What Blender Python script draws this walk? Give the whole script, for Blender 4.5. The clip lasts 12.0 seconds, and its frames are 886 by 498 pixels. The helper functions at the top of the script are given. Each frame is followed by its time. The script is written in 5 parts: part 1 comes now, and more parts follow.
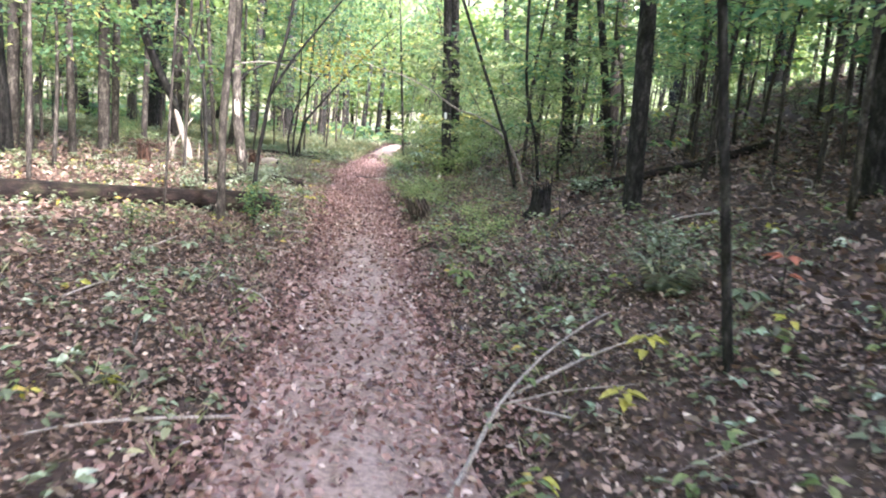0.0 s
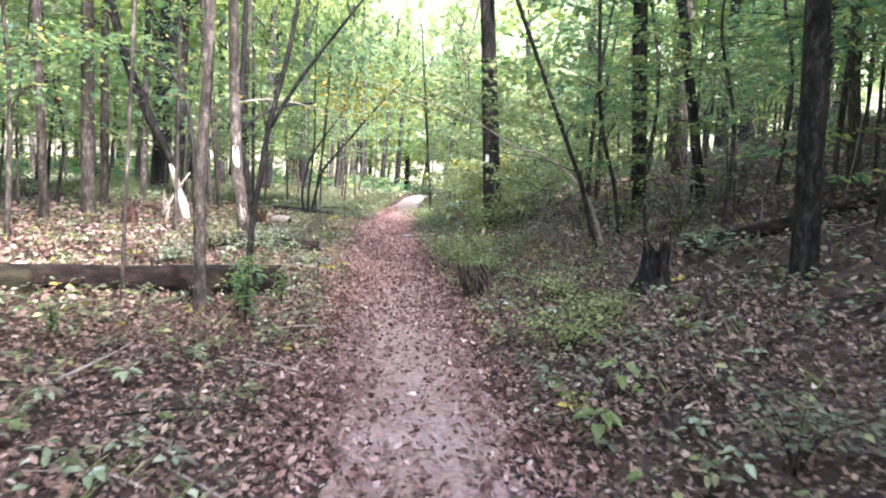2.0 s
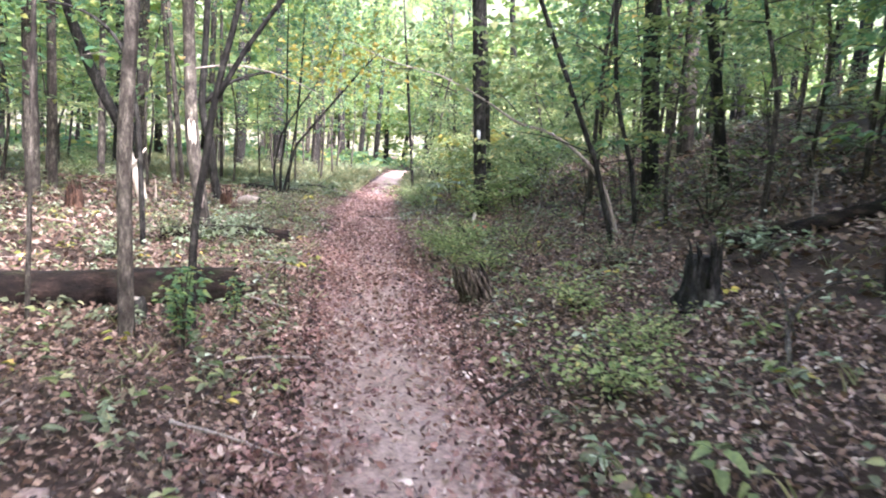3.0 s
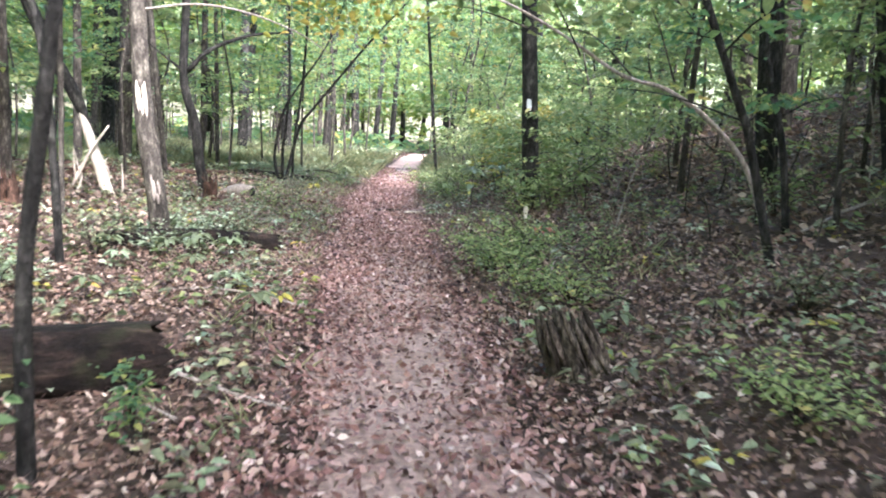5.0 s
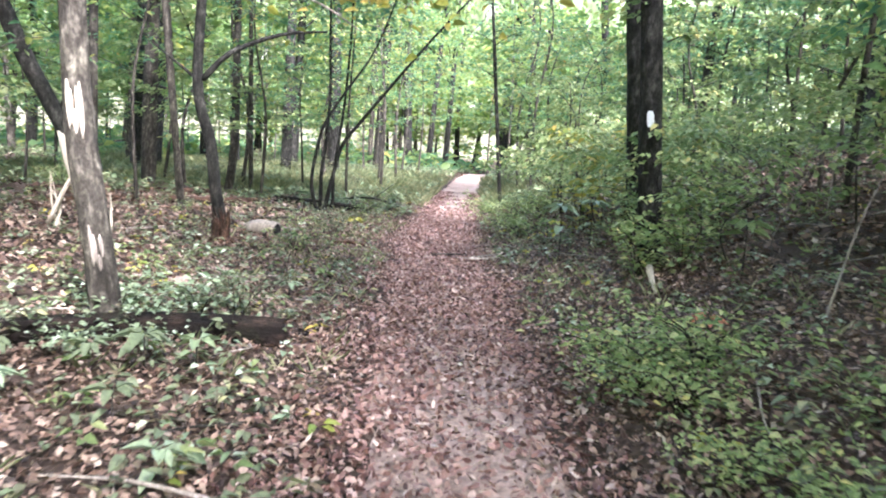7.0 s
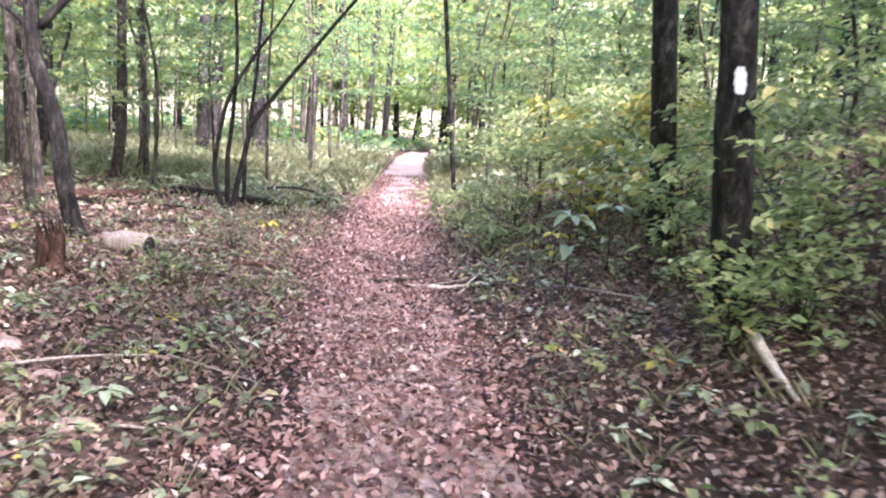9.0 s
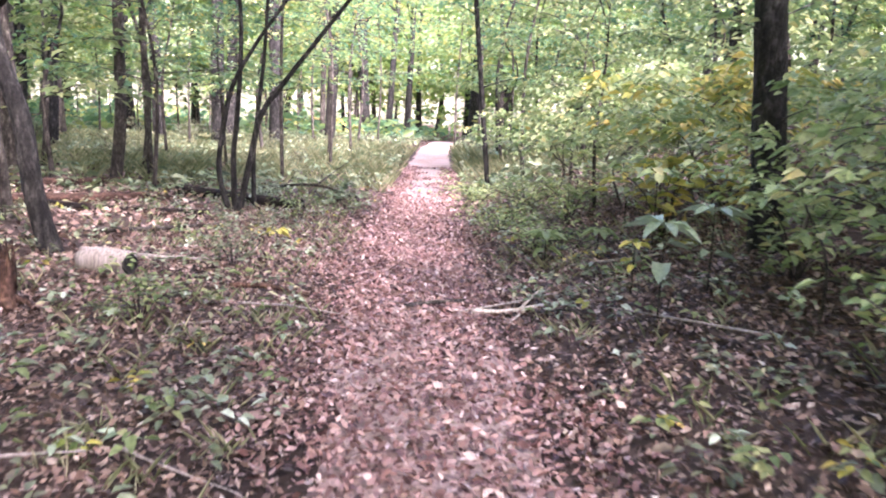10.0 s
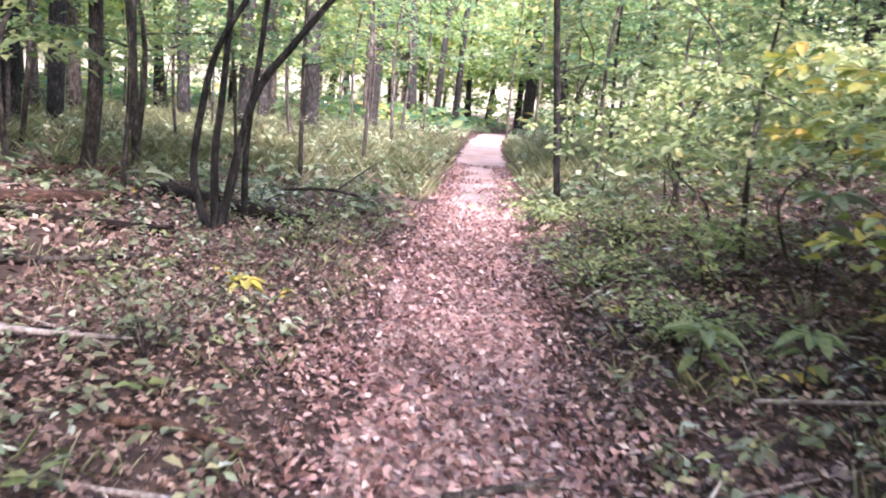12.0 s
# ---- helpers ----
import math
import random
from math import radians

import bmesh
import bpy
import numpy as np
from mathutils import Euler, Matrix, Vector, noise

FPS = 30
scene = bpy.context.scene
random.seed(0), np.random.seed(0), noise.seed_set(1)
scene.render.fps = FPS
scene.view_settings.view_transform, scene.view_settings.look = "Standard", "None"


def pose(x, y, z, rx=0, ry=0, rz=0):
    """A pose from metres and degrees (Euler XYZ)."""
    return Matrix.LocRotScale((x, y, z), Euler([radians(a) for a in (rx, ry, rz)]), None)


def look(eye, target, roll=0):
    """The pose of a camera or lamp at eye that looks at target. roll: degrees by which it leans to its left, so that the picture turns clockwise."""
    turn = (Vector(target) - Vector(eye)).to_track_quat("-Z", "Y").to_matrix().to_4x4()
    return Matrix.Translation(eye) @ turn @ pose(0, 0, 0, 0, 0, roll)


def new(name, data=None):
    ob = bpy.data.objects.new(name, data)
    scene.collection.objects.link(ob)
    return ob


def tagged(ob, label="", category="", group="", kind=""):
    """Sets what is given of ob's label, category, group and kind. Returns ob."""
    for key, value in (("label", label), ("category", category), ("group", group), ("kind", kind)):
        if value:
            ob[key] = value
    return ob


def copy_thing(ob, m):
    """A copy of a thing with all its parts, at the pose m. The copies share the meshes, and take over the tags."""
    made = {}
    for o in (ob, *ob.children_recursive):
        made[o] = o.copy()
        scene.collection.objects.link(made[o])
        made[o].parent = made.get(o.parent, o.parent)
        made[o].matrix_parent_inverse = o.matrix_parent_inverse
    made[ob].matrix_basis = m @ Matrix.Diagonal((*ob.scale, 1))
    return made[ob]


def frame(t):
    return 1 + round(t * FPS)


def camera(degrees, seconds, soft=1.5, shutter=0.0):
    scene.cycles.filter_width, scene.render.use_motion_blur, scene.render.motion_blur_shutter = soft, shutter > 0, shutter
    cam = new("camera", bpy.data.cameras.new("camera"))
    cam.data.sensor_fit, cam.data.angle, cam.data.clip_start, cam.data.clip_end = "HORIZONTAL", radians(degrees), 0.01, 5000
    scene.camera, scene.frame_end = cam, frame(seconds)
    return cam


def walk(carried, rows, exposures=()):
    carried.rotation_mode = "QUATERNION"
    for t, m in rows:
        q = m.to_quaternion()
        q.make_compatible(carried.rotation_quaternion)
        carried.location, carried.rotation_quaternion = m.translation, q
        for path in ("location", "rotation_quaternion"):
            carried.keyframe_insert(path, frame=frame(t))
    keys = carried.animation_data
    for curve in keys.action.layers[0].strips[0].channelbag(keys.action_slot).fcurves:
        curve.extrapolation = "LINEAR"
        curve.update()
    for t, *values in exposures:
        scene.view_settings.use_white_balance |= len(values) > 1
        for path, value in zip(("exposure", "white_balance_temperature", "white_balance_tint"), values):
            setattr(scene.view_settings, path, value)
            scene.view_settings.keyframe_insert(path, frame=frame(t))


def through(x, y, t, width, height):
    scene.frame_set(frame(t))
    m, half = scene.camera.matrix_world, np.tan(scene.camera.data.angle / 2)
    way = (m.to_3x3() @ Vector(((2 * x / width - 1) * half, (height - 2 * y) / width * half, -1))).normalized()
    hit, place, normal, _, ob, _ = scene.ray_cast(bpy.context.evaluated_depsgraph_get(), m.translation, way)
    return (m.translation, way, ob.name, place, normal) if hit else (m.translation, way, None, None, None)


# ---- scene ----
cam = camera(60.0, 12.0, soft=2.0, shutter=0.4)
PATH = [
    (0, (-0.054, 0.099, 1.483), (0.209, 2.057, 1.177), 5.7),
    (0.5, (-0.093, 0.859, 1.436), (0.121, 2.83, 1.167), 5.2),
    (1, (-0.191, 1.65, 1.415), (-0.054, 3.635, 1.216), 4.0),
    (1.5, (-0.166, 2.422, 1.392), (0.047, 4.401, 1.196), 2.9),
    (2, (-0.187, 3.145, 1.379), (0.019, 5.125, 1.195), 3.6),
    (2.5, (-0.183, 3.893, 1.377), (0.081, 5.864, 1.168), 4.5),
    (3, (-0.173, 4.638, 1.457), (0.092, 6.605, 1.208), 3.9),
    (3.2, (-0.188, 4.937, 1.45), (0.05, 6.907, 1.206), 3.5),
    (4.8, (-0.143, 7.328, 1.371), (0.056, 9.297, 1.083), 4.7),
    (5, (-0.117, 7.63, 1.336), (0.11, 9.595, 1.043), 3.6),
    (5.5, (-0.107, 8.347, 1.369), (0.12, 10.312, 1.076), 3.1),
    (6, (-0.145, 9.104, 1.36), (0.067, 11.058, 0.994), 4.4),
    (6.5, (-0.119, 9.848, 1.402), (-0.011, 11.833, 1.183), 2.5),
    (6.7, (-0.127, 10.121, 1.398), (-0.042, 12.105, 1.159), 3.5),
    (8.3, (-0.115, 12.507, 1.388), (0.024, 14.482, 1.105), 3.8),
    (8.5, (-0.098, 12.813, 1.431), (0.097, 14.779, 1.118), 3.7),
    (8.9, (-0.08, 13.415, 1.417), (0.181, 15.378, 1.135), 3.8),
    (9, (-0.078, 13.572, 1.424), (0.175, 15.532, 1.117), 3.7),
    (9.5, (-0.12, 14.308, 1.412), (0.102, 16.266, 1.071), 5.0),
    (10, (-0.074, 14.967, 1.389), (0.118, 16.929, 1.05), 2.3),
    (10.5, (-0.053, 15.691, 1.4), (0.118, 17.656, 1.068), 2.3),
    (11, (-0.018, 16.403, 1.41), (0.203, 18.356, 1.04), 3.8),
    (11.5, (0.03, 17.131, 1.411), (0.167, 19.09, 1.032), 3.5),
    (12, (0.007, 17.863, 1.395), (0.095, 19.826, 1.022), 4.9),
]
walk(cam, [(t, look(eye, target, roll)) for t, eye, target, roll in PATH], [(0.0, 3.25, 5850, 22), (2.5, 3.22, 5800, 27), (6.5, 3.12, 5650, 16), (8.5, 3.3, 5800, 32), (9.7, 3.42, 5900, 40), (12.0, 3.17, 5900, 38)])

# ---- world, sun ----
SUN_EL, SUN_AZ = radians(40), radians(155)
TO_SUN = Vector((math.sin(SUN_AZ) * math.cos(SUN_EL), math.cos(SUN_AZ) * math.cos(SUN_EL), math.sin(SUN_EL)))
world = bpy.data.worlds.new("world")
scene.world = world
world.use_nodes = True
sky = world.node_tree.nodes.new("ShaderNodeTexSky")
sky.sky_type = "NISHITA"
sky.sun_disc = False
sky.sun_elevation, sky.sun_rotation = SUN_EL, SUN_AZ
sky.air_density, sky.dust_density, sky.ozone_density = 1.0, 2.5, 0.8
world.node_tree.links.new(sky.outputs[0], world.node_tree.nodes["Background"].inputs[0])
world.node_tree.nodes["Background"].inputs[1].default_value = 0.15
sun = new("sun", bpy.data.lights.new("sun", "SUN"))
sun.data.energy, sun.data.angle, sun.data.color = 3.5, radians(7), (1.0, 0.95, 0.87)
sun.matrix_world = look(TO_SUN * 50, (0, 0, 0))



# ---- materials ----
def material(name):
    m = bpy.data.materials.new(name)
    m.use_nodes = True
    nt = m.node_tree
    return m, nt, nt.nodes["Principled BSDF"]


def node(nt, kind, **inputs):
    n = nt.nodes.new(kind)
    for k, v in inputs.items():
        n.inputs[k.replace("_", " ")].default_value = v
    return n


def ramp(nt, fac, stops, constant=False):
    n = nt.nodes.new("ShaderNodeValToRGB")
    while len(n.color_ramp.elements) < len(stops):
        n.color_ramp.elements.new(0.5)
    for e, (p, c) in zip(n.color_ramp.elements, stops):
        e.position, e.color = p, (*c, 1)
    if constant:
        n.color_ramp.interpolation = "CONSTANT"
    nt.links.new(fac, n.inputs[0])
    return n.outputs[0]


def mixed(nt, kind, fac, a, b):
    n = nt.nodes.new("ShaderNodeMixRGB")
    n.blend_type = kind
    for sock, v in zip(n.inputs, (fac, a, b)):
        if isinstance(v, bpy.types.NodeSocket):
            nt.links.new(v, sock)
        else:
            sock.default_value = v
    return n.outputs[0]


def noise_of(nt, scale, detail=4, stretch=None, rough=0.6):
    co = nt.nodes.new("ShaderNodeTexCoord").outputs["Object"]
    if stretch:
        mp = nt.nodes.new("ShaderNodeMapping")
        mp.inputs["Scale"].default_value = stretch
        nt.links.new(co, mp.inputs[0])
        co = mp.outputs[0]
    n = node(nt, "ShaderNodeTexNoise", Scale=scale, Detail=detail, Roughness=rough)
    nt.links.new(co, n.inputs["Vector"])
    return n.outputs["Fac"]


def bumped(nt, p, height, strength, distance):
    b = node(nt, "ShaderNodeBump", Strength=strength, Distance=distance)
    nt.links.new(height, b.inputs["Height"])
    nt.links.new(b.outputs[0], p.inputs["Normal"])


def soil_material(name, stops, fine):
    m, nt, p = material(name)
    big, small = noise_of(nt, 1.1, 5), noise_of(nt, fine, 6)
    col = ramp(nt, big, stops)
    grain = ramp(nt, small, ((0.3, (0.55, 0.55, 0.55)), (0.7, (1.25, 1.22, 1.2))))
    nt.links.new(mixed(nt, "MULTIPLY", 1.0, col, grain), p.inputs["Base Color"])
    p.inputs["Roughness"].default_value = 0.95
    p.inputs["Specular IOR Level"].default_value = 0.2
    bumped(nt, p, small, 0.8, 0.03)
    return m


def bark_material(name, dark, light, ridge=9.0, moss=0.0):
    """Broken bark: short furrows between plates, lichen blotches and fine grain."""
    m, nt, p = material(name)
    fissure, patch = noise_of(nt, ridge, 6, (2.2, 2.2, 0.8)), noise_of(nt, 5.0, 6, (1.0, 1.0, 0.7), 0.7)
    fine = noise_of(nt, 55, 4, (1.0, 1.0, 0.6))
    col = ramp(nt, fissure, ((0.38, dark), (0.5, tuple(0.45 * a + 0.3 * b for a, b in zip(dark, light))), (0.64, light)))
    lich = ramp(nt, patch, ((0.36, (0.45, 0.45, 0.45)), (0.52, (1.0, 1.0, 0.98)), (0.6, (1.35, 1.38, 1.3)), (0.72, (2.3, 2.35, 2.25))))
    col = mixed(nt, "MULTIPLY", 1.0, col, lich)
    col = mixed(nt, "MULTIPLY", 1.0, col, ramp(nt, fine, ((0.35, (0.6, 0.6, 0.6)), (0.65, (1.35, 1.33, 1.3)))))
    if moss:
        green = ramp(nt, noise_of(nt, 3.5, 5), ((0.52, (0, 0, 0)), (0.66, (moss, moss, moss))))
        col = mixed(nt, "MIX", green, col, (0.045, 0.055, 0.022, 1))
    nt.links.new(col, p.inputs["Base Color"])
    p.inputs["Roughness"].default_value = 0.92
    p.inputs["Specular IOR Level"].default_value = 0.2
    bumped(nt, p, mixed(nt, "MIX", 0.3, fissure, fine), 1.0, 0.05)
    return m


def wood_material(name, dark, light):
    m, nt, p = material(name)
    grain = noise_of(nt, 14, 5, (4.0, 4.0, 0.3))
    nt.links.new(ramp(nt, grain, ((0.35, dark), (0.65, light))), p.inputs["Base Color"])
    p.inputs["Roughness"].default_value = 0.8
    bumped(nt, p, grain, 0.6, 0.01)
    return m


def leaf_material(name, stops, through=0.4, glow=1.5, rough=0.5, spec=0.35):
    """Leaves that differ one from the next, and let light through."""
    m, nt, p = material(name)
    rnd = nt.nodes.new("ShaderNodeNewGeometry").outputs["Random Per Island"]
    col = ramp(nt, rnd, stops)
    mott = ramp(nt, noise_of(nt, 40, 2), ((0.35, (0.8, 0.8, 0.8)), (0.65, (1.15, 1.15, 1.1))))
    col = mixed(nt, "MULTIPLY", 1.0, col, mott)
    nt.links.new(col, p.inputs["Base Color"])
    p.inputs["Roughness"].default_value = rough
    p.inputs["Specular IOR Level"].default_value = spec
    if through:
        tr = nt.nodes.new("ShaderNodeBsdfTranslucent")
        nt.links.new(mixed(nt, "MULTIPLY", 1.0, col, (glow, glow * 1.04, glow * 0.9, 1)), tr.inputs[0])
        mx = node(nt, "ShaderNodeMixShader", Fac=through)
        nt.links.new(p.outputs[0], mx.inputs[1])
        nt.links.new(tr.outputs[0], mx.inputs[2])
        nt.links.new(mx.outputs[0], nt.nodes["Material Output"].inputs[0])
    return m


SOIL = soil_material("forest_soil", ((0.35, (0.036, 0.024, 0.018)), (0.65, (0.095, 0.065, 0.051))), 26)
DIRT = soil_material("trail_dirt", ((0.32, (0.29, 0.2, 0.168)), (0.68, (0.47, 0.355, 0.31))), 30)
BARK_DARK = bark_material("bark_dark", (0.012, 0.011, 0.01), (0.05, 0.047, 0.043))
BARK = bark_material("bark", (0.035, 0.03, 0.025), (0.12, 0.105, 0.09))
BARK_PALE = bark_material("bark_pale", (0.045, 0.038, 0.032), (0.145, 0.127, 0.108))
BARK_LOG = bark_material("bark_log", (0.007, 0.005, 0.004), (0.034, 0.022, 0.018), 7, 0.3)
BARK_STUMP = bark_material("rotten_wood", (0.035, 0.026, 0.02), (0.23, 0.185, 0.15), 12, 0.3)
BARK_RED = bark_material("bark_rotten", (0.03, 0.017, 0.012), (0.125, 0.07, 0.05), 8)
WOOD_PALE = wood_material("bare_wood", (0.38, 0.3, 0.23), (0.72, 0.64, 0.54))
WOOD_GREY = wood_material("dead_wood", (0.16, 0.13, 0.11), (0.4, 0.34, 0.29))
PAINT = wood_material("blaze_paint", (0.66, 0.67, 0.68), (0.84, 0.85, 0.86))
LEAF_HIGH = leaf_material("leaf_canopy", ((0.0, (0.08, 0.13, 0.04)), (0.5, (0.14, 0.2, 0.06)), (0.85, (0.2, 0.24, 0.08)), (1.0, (0.3, 0.26, 0.08))), 0.55, 1.9)
LEAF_MID = leaf_material("leaf_understorey", ((0.0, (0.06, 0.125, 0.075)), (0.45, (0.11, 0.185, 0.085)), (0.8, (0.18, 0.24, 0.09)), (0.97, (0.3, 0.29, 0.09)), (1.0, (0.42, 0.26, 0.1))), 0.52, 1.9)
LEAF_LOW = leaf_material("leaf_herb", ((0.0, (0.16, 0.115, 0.08)), (0.18, (0.125, 0.12, 0.075)), (0.5, (0.135, 0.165, 0.095)), (0.86, (0.2, 0.225, 0.14)), (1.0, (0.4, 0.37, 0.2))), 0.3, 1.4)
LEAF_BRIGHT = leaf_material("leaf_fresh", ((0.0, (0.11, 0.155, 0.06)), (0.5, (0.17, 0.225, 0.09)), (1.0, (0.32, 0.33, 0.15))), 0.4, 1.5)
LEAF_YELLOW = leaf_material("leaf_yellow", ((0.0, (0.14, 0.2, 0.05)), (0.5, (0.38, 0.36, 0.07)), (1.0, (0.6, 0.42, 0.12))), 0.35, 1.3)
LEAF_BLUE = leaf_material("leaf_glaucous", ((0.0, (0.15, 0.2, 0.11)), (0.55, (0.26, 0.32, 0.2)), (1.0, (0.52, 0.57, 0.44))), 0.25, 1.2, 0.4, 0.5)
LEAF_RED = leaf_material("leaf_red", ((0.0, (0.4, 0.09, 0.06)), (1.0, (0.55, 0.22, 0.14))), 0.3, 1.2)
LEAF_SPRAY = leaf_material("leaf_pale_spray", ((0.0, (0.13, 0.19, 0.07)), (0.5, (0.24, 0.3, 0.12)), (0.9, (0.36, 0.38, 0.18)), (1.0, (0.5, 0.42, 0.16))), 0.4, 1.4)
LEAF_PALE = leaf_material("leaf_pale", ((0.0, (0.13, 0.17, 0.1)), (0.5, (0.21, 0.27, 0.15)), (1.0, (0.36, 0.38, 0.23))), 0.3, 1.3)
GRASS = leaf_material("grass_blade", ((0.0, (0.17, 0.2, 0.1)), (0.5, (0.3, 0.32, 0.17)), (1.0, (0.52, 0.48, 0.31))), 0.3, 1.3)
LITTER_TRAIL = leaf_material("leaf_litter_trail", ((0.0, (0.045, 0.02, 0.018)), (0.3, (0.155, 0.077, 0.066)), (0.6, (0.3, 0.172, 0.148)), (0.9, (0.42, 0.275, 0.24)), (1.0, (0.6, 0.48, 0.43))), 0.1, 1.1, 0.55, 0.4)
LITTER = leaf_material("leaf_litter", ((0.0, (0.03, 0.018, 0.013)), (0.35, (0.125, 0.074, 0.056)), (0.75, (0.25, 0.162, 0.125)), (0.96, (0.4, 0.29, 0.235)), (1.0, (0.56, 0.46, 0.38))), 0.1, 1.1, 0.55, 0.4)

# ---- mesh helpers ----
rng = np.random.default_rng(7)


def mesh_of(name, verts, faces, mat, smooth=False):
    me = bpy.data.meshes.new(name)
    verts = np.asarray(verts, dtype=np.float32)
    if isinstance(faces, np.ndarray):
        k = faces.shape[1]
        me.vertices.add(len(verts))
        me.vertices.foreach_set("co", verts.ravel())
        me.loops.add(faces.size)
        me.loops.foreach_set("vertex_index", faces.astype(np.int32).ravel())
        me.polygons.add(len(faces))
        me.polygons.foreach_set("loop_start", np.arange(0, faces.size, k, dtype=np.int32))
        me.polygons.foreach_set("loop_total", np.full(len(faces), k, dtype=np.int32))
        me.update(calc_edges=True)
    else:
        me.from_pydata(verts.tolist(), [], faces)
    if smooth:
        me.polygons.foreach_set("use_smooth", np.ones(len(me.polygons), dtype=bool))
    me.materials.append(mat)
    return me


def part(name, me, parent=None, label=""):
    ob = new(name, me)
    ob.parent = parent
    return tagged(ob, label)


def thing(name, label, category, group="", at=(0, 0, 0), kind=""):
    ob = new(name)
    ob.location = at
    ob.empty_display_size = 0.2
    return tagged(ob, label, category, group, kind)


def curve_points(pts, n):
    """A smooth line of n points through a few given ones."""
    p = np.asarray(pts, float)
    q = np.vstack([2 * p[0] - p[1], p, 2 * p[-1] - p[-2]])
    out = []
    for u in np.linspace(0, len(p) - 1 - 1e-6, n):
        i, f = int(u), u - int(u)
        a, b, c, d = q[i], q[i + 1], q[i + 2], q[i + 3]
        out.append(0.5 * (2 * b + (c - a) * f + (2 * a - 5 * b + 4 * c - d) * f * f + (3 * b - a - 3 * c + d) * f ** 3))
    return np.array(out)


def tube(line, rads, seg=8, rough=0.0, seed=0, cap=True):
    """Verts and faces of a round stem along a line, with rads at even steps."""
    line = np.asarray(line, float)
    n = len(line)
    r = np.interp(np.linspace(0, 1, n), np.linspace(0, 1, len(rads)), rads)
    g = np.random.default_rng(seed)
    tan = np.gradient(line, axis=0)
    tan /= np.linalg.norm(tan, axis=1)[:, None] + 1e-9
    side = np.cross(tan[0], (0.31, 0.9, 0.2))
    side /= np.linalg.norm(side)
    ang = np.linspace(0, 2 * math.pi, seg, endpoint=False)
    lump = g.uniform(-1, 1, (seg,))
    V = []
    for i in range(n):
        side = side - tan[i] * side.dot(tan[i])
        side /= np.linalg.norm(side)
        up = np.cross(tan[i], side)
        rr = r[i] * np.ones(seg)
        if rough:
            lump = 0.8 * lump + 0.45 * g.uniform(-1, 1, seg)
            rr = rr * (1 + rough * lump)
        V.append(line[i] + rr[:, None] * (np.cos(ang)[:, None] * side + np.sin(ang)[:, None] * up))
    V = np.vstack(V)
    F = []
    for i in range(n - 1):
        for j in range(seg):
            k = (j + 1) % seg
            F.append((i * seg + j, i * seg + k, (i + 1) * seg + k, (i + 1) * seg + j))
    if cap:
        F.append(tuple(range(seg))[::-1])
        F.append(tuple(range((n - 1) * seg, n * seg)))
    return V, F


def stem(name, pts, rads, mat, parent, seg=8, n=10, rough=0.0, seed=0, label="", cap=True):
    V, F = tube(curve_points(pts, n), rads, seg, rough, seed, cap)
    return part(name, mesh_of(name, V, F, mat, True), parent, label)


def unit(v):
    return v / (np.linalg.norm(v, axis=-1, keepdims=True) + 1e-9)


def leaf_mesh(name, P, D, N, L, W, mat, fine=True, curl=0.15):
    """Many leaves: bases P, ways D, faces towards N, lengths L and widths W."""
    D = unit(D)
    S = unit(np.cross(D, N))
    N = np.cross(S, D)
    L, W = L[:, None], W[:, None]
    n = len(P)
    tip = P + D * L - N * L * curl
    if fine:
        lift = N * W * 0.22
        a1, b1 = P + D * L * 0.3 + S * W * 0.46 + lift, P + D * L * 0.3 - S * W * 0.46 + lift
        a2, b2 = P + D * L * 0.66 + S * W * 0.38 + lift * 0.6 - N * L * curl * 0.4, P + D * L * 0.66 - S * W * 0.38 + lift * 0.6 - N * L * curl * 0.4
        V = np.stack([P, a1, a2, tip, b2, b1], 1).reshape(-1, 3)
        i = np.arange(n)[:, None] * 6
        F = np.concatenate([i + np.array([[0, 1, 2, 3]]), i + np.array([[0, 3, 4, 5]])], 1).reshape(-1, 4)
    else:
        a, b = P + D * L * 0.45 + S * W * 0.5 + N * W * 0.15, P + D * L * 0.45 - S * W * 0.5 + N * W * 0.15
        V = np.stack([P, a, tip, b], 1).reshape(-1, 3)
        i = np.arange(n)[:, None] * 4
        F = np.concatenate([i + np.array([[0, 1, 2]]), i + np.array([[0, 2, 3]])], 1).reshape(-1, 3)
    return mesh_of(name, V, F, mat)


# ---- the lie of the land ----
TRAIL_Y = np.array([-30, 0, 3, 7, 11, 18, 22, 26, 29, 38, 47, 60, 80])
TRAIL_X = np.array([-1.5, 0.0, 0.03, 0.18, 0.2, 0.2, 0.28, 0.62, 0.95, 1.7, 2.5, 4.4, 9.5])


def trail_x(y):
    return (np.interp(y - 1.5, TRAIL_Y, TRAIL_X) + np.interp(y, TRAIL_Y, TRAIL_X) + np.interp(y + 1.5, TRAIL_Y, TRAIL_X)) / 3


def lumps(x, y):
    return (np.sin(1.9 * x + 0.7 * y + 1) + np.sin(-1.1 * x + 2.3 * y) + np.sin(3.7 * x - 1.9 * y + 2) * 0.5 + np.sin(0.9 * x + 4.1 * y + 4) * 0.5) / 3


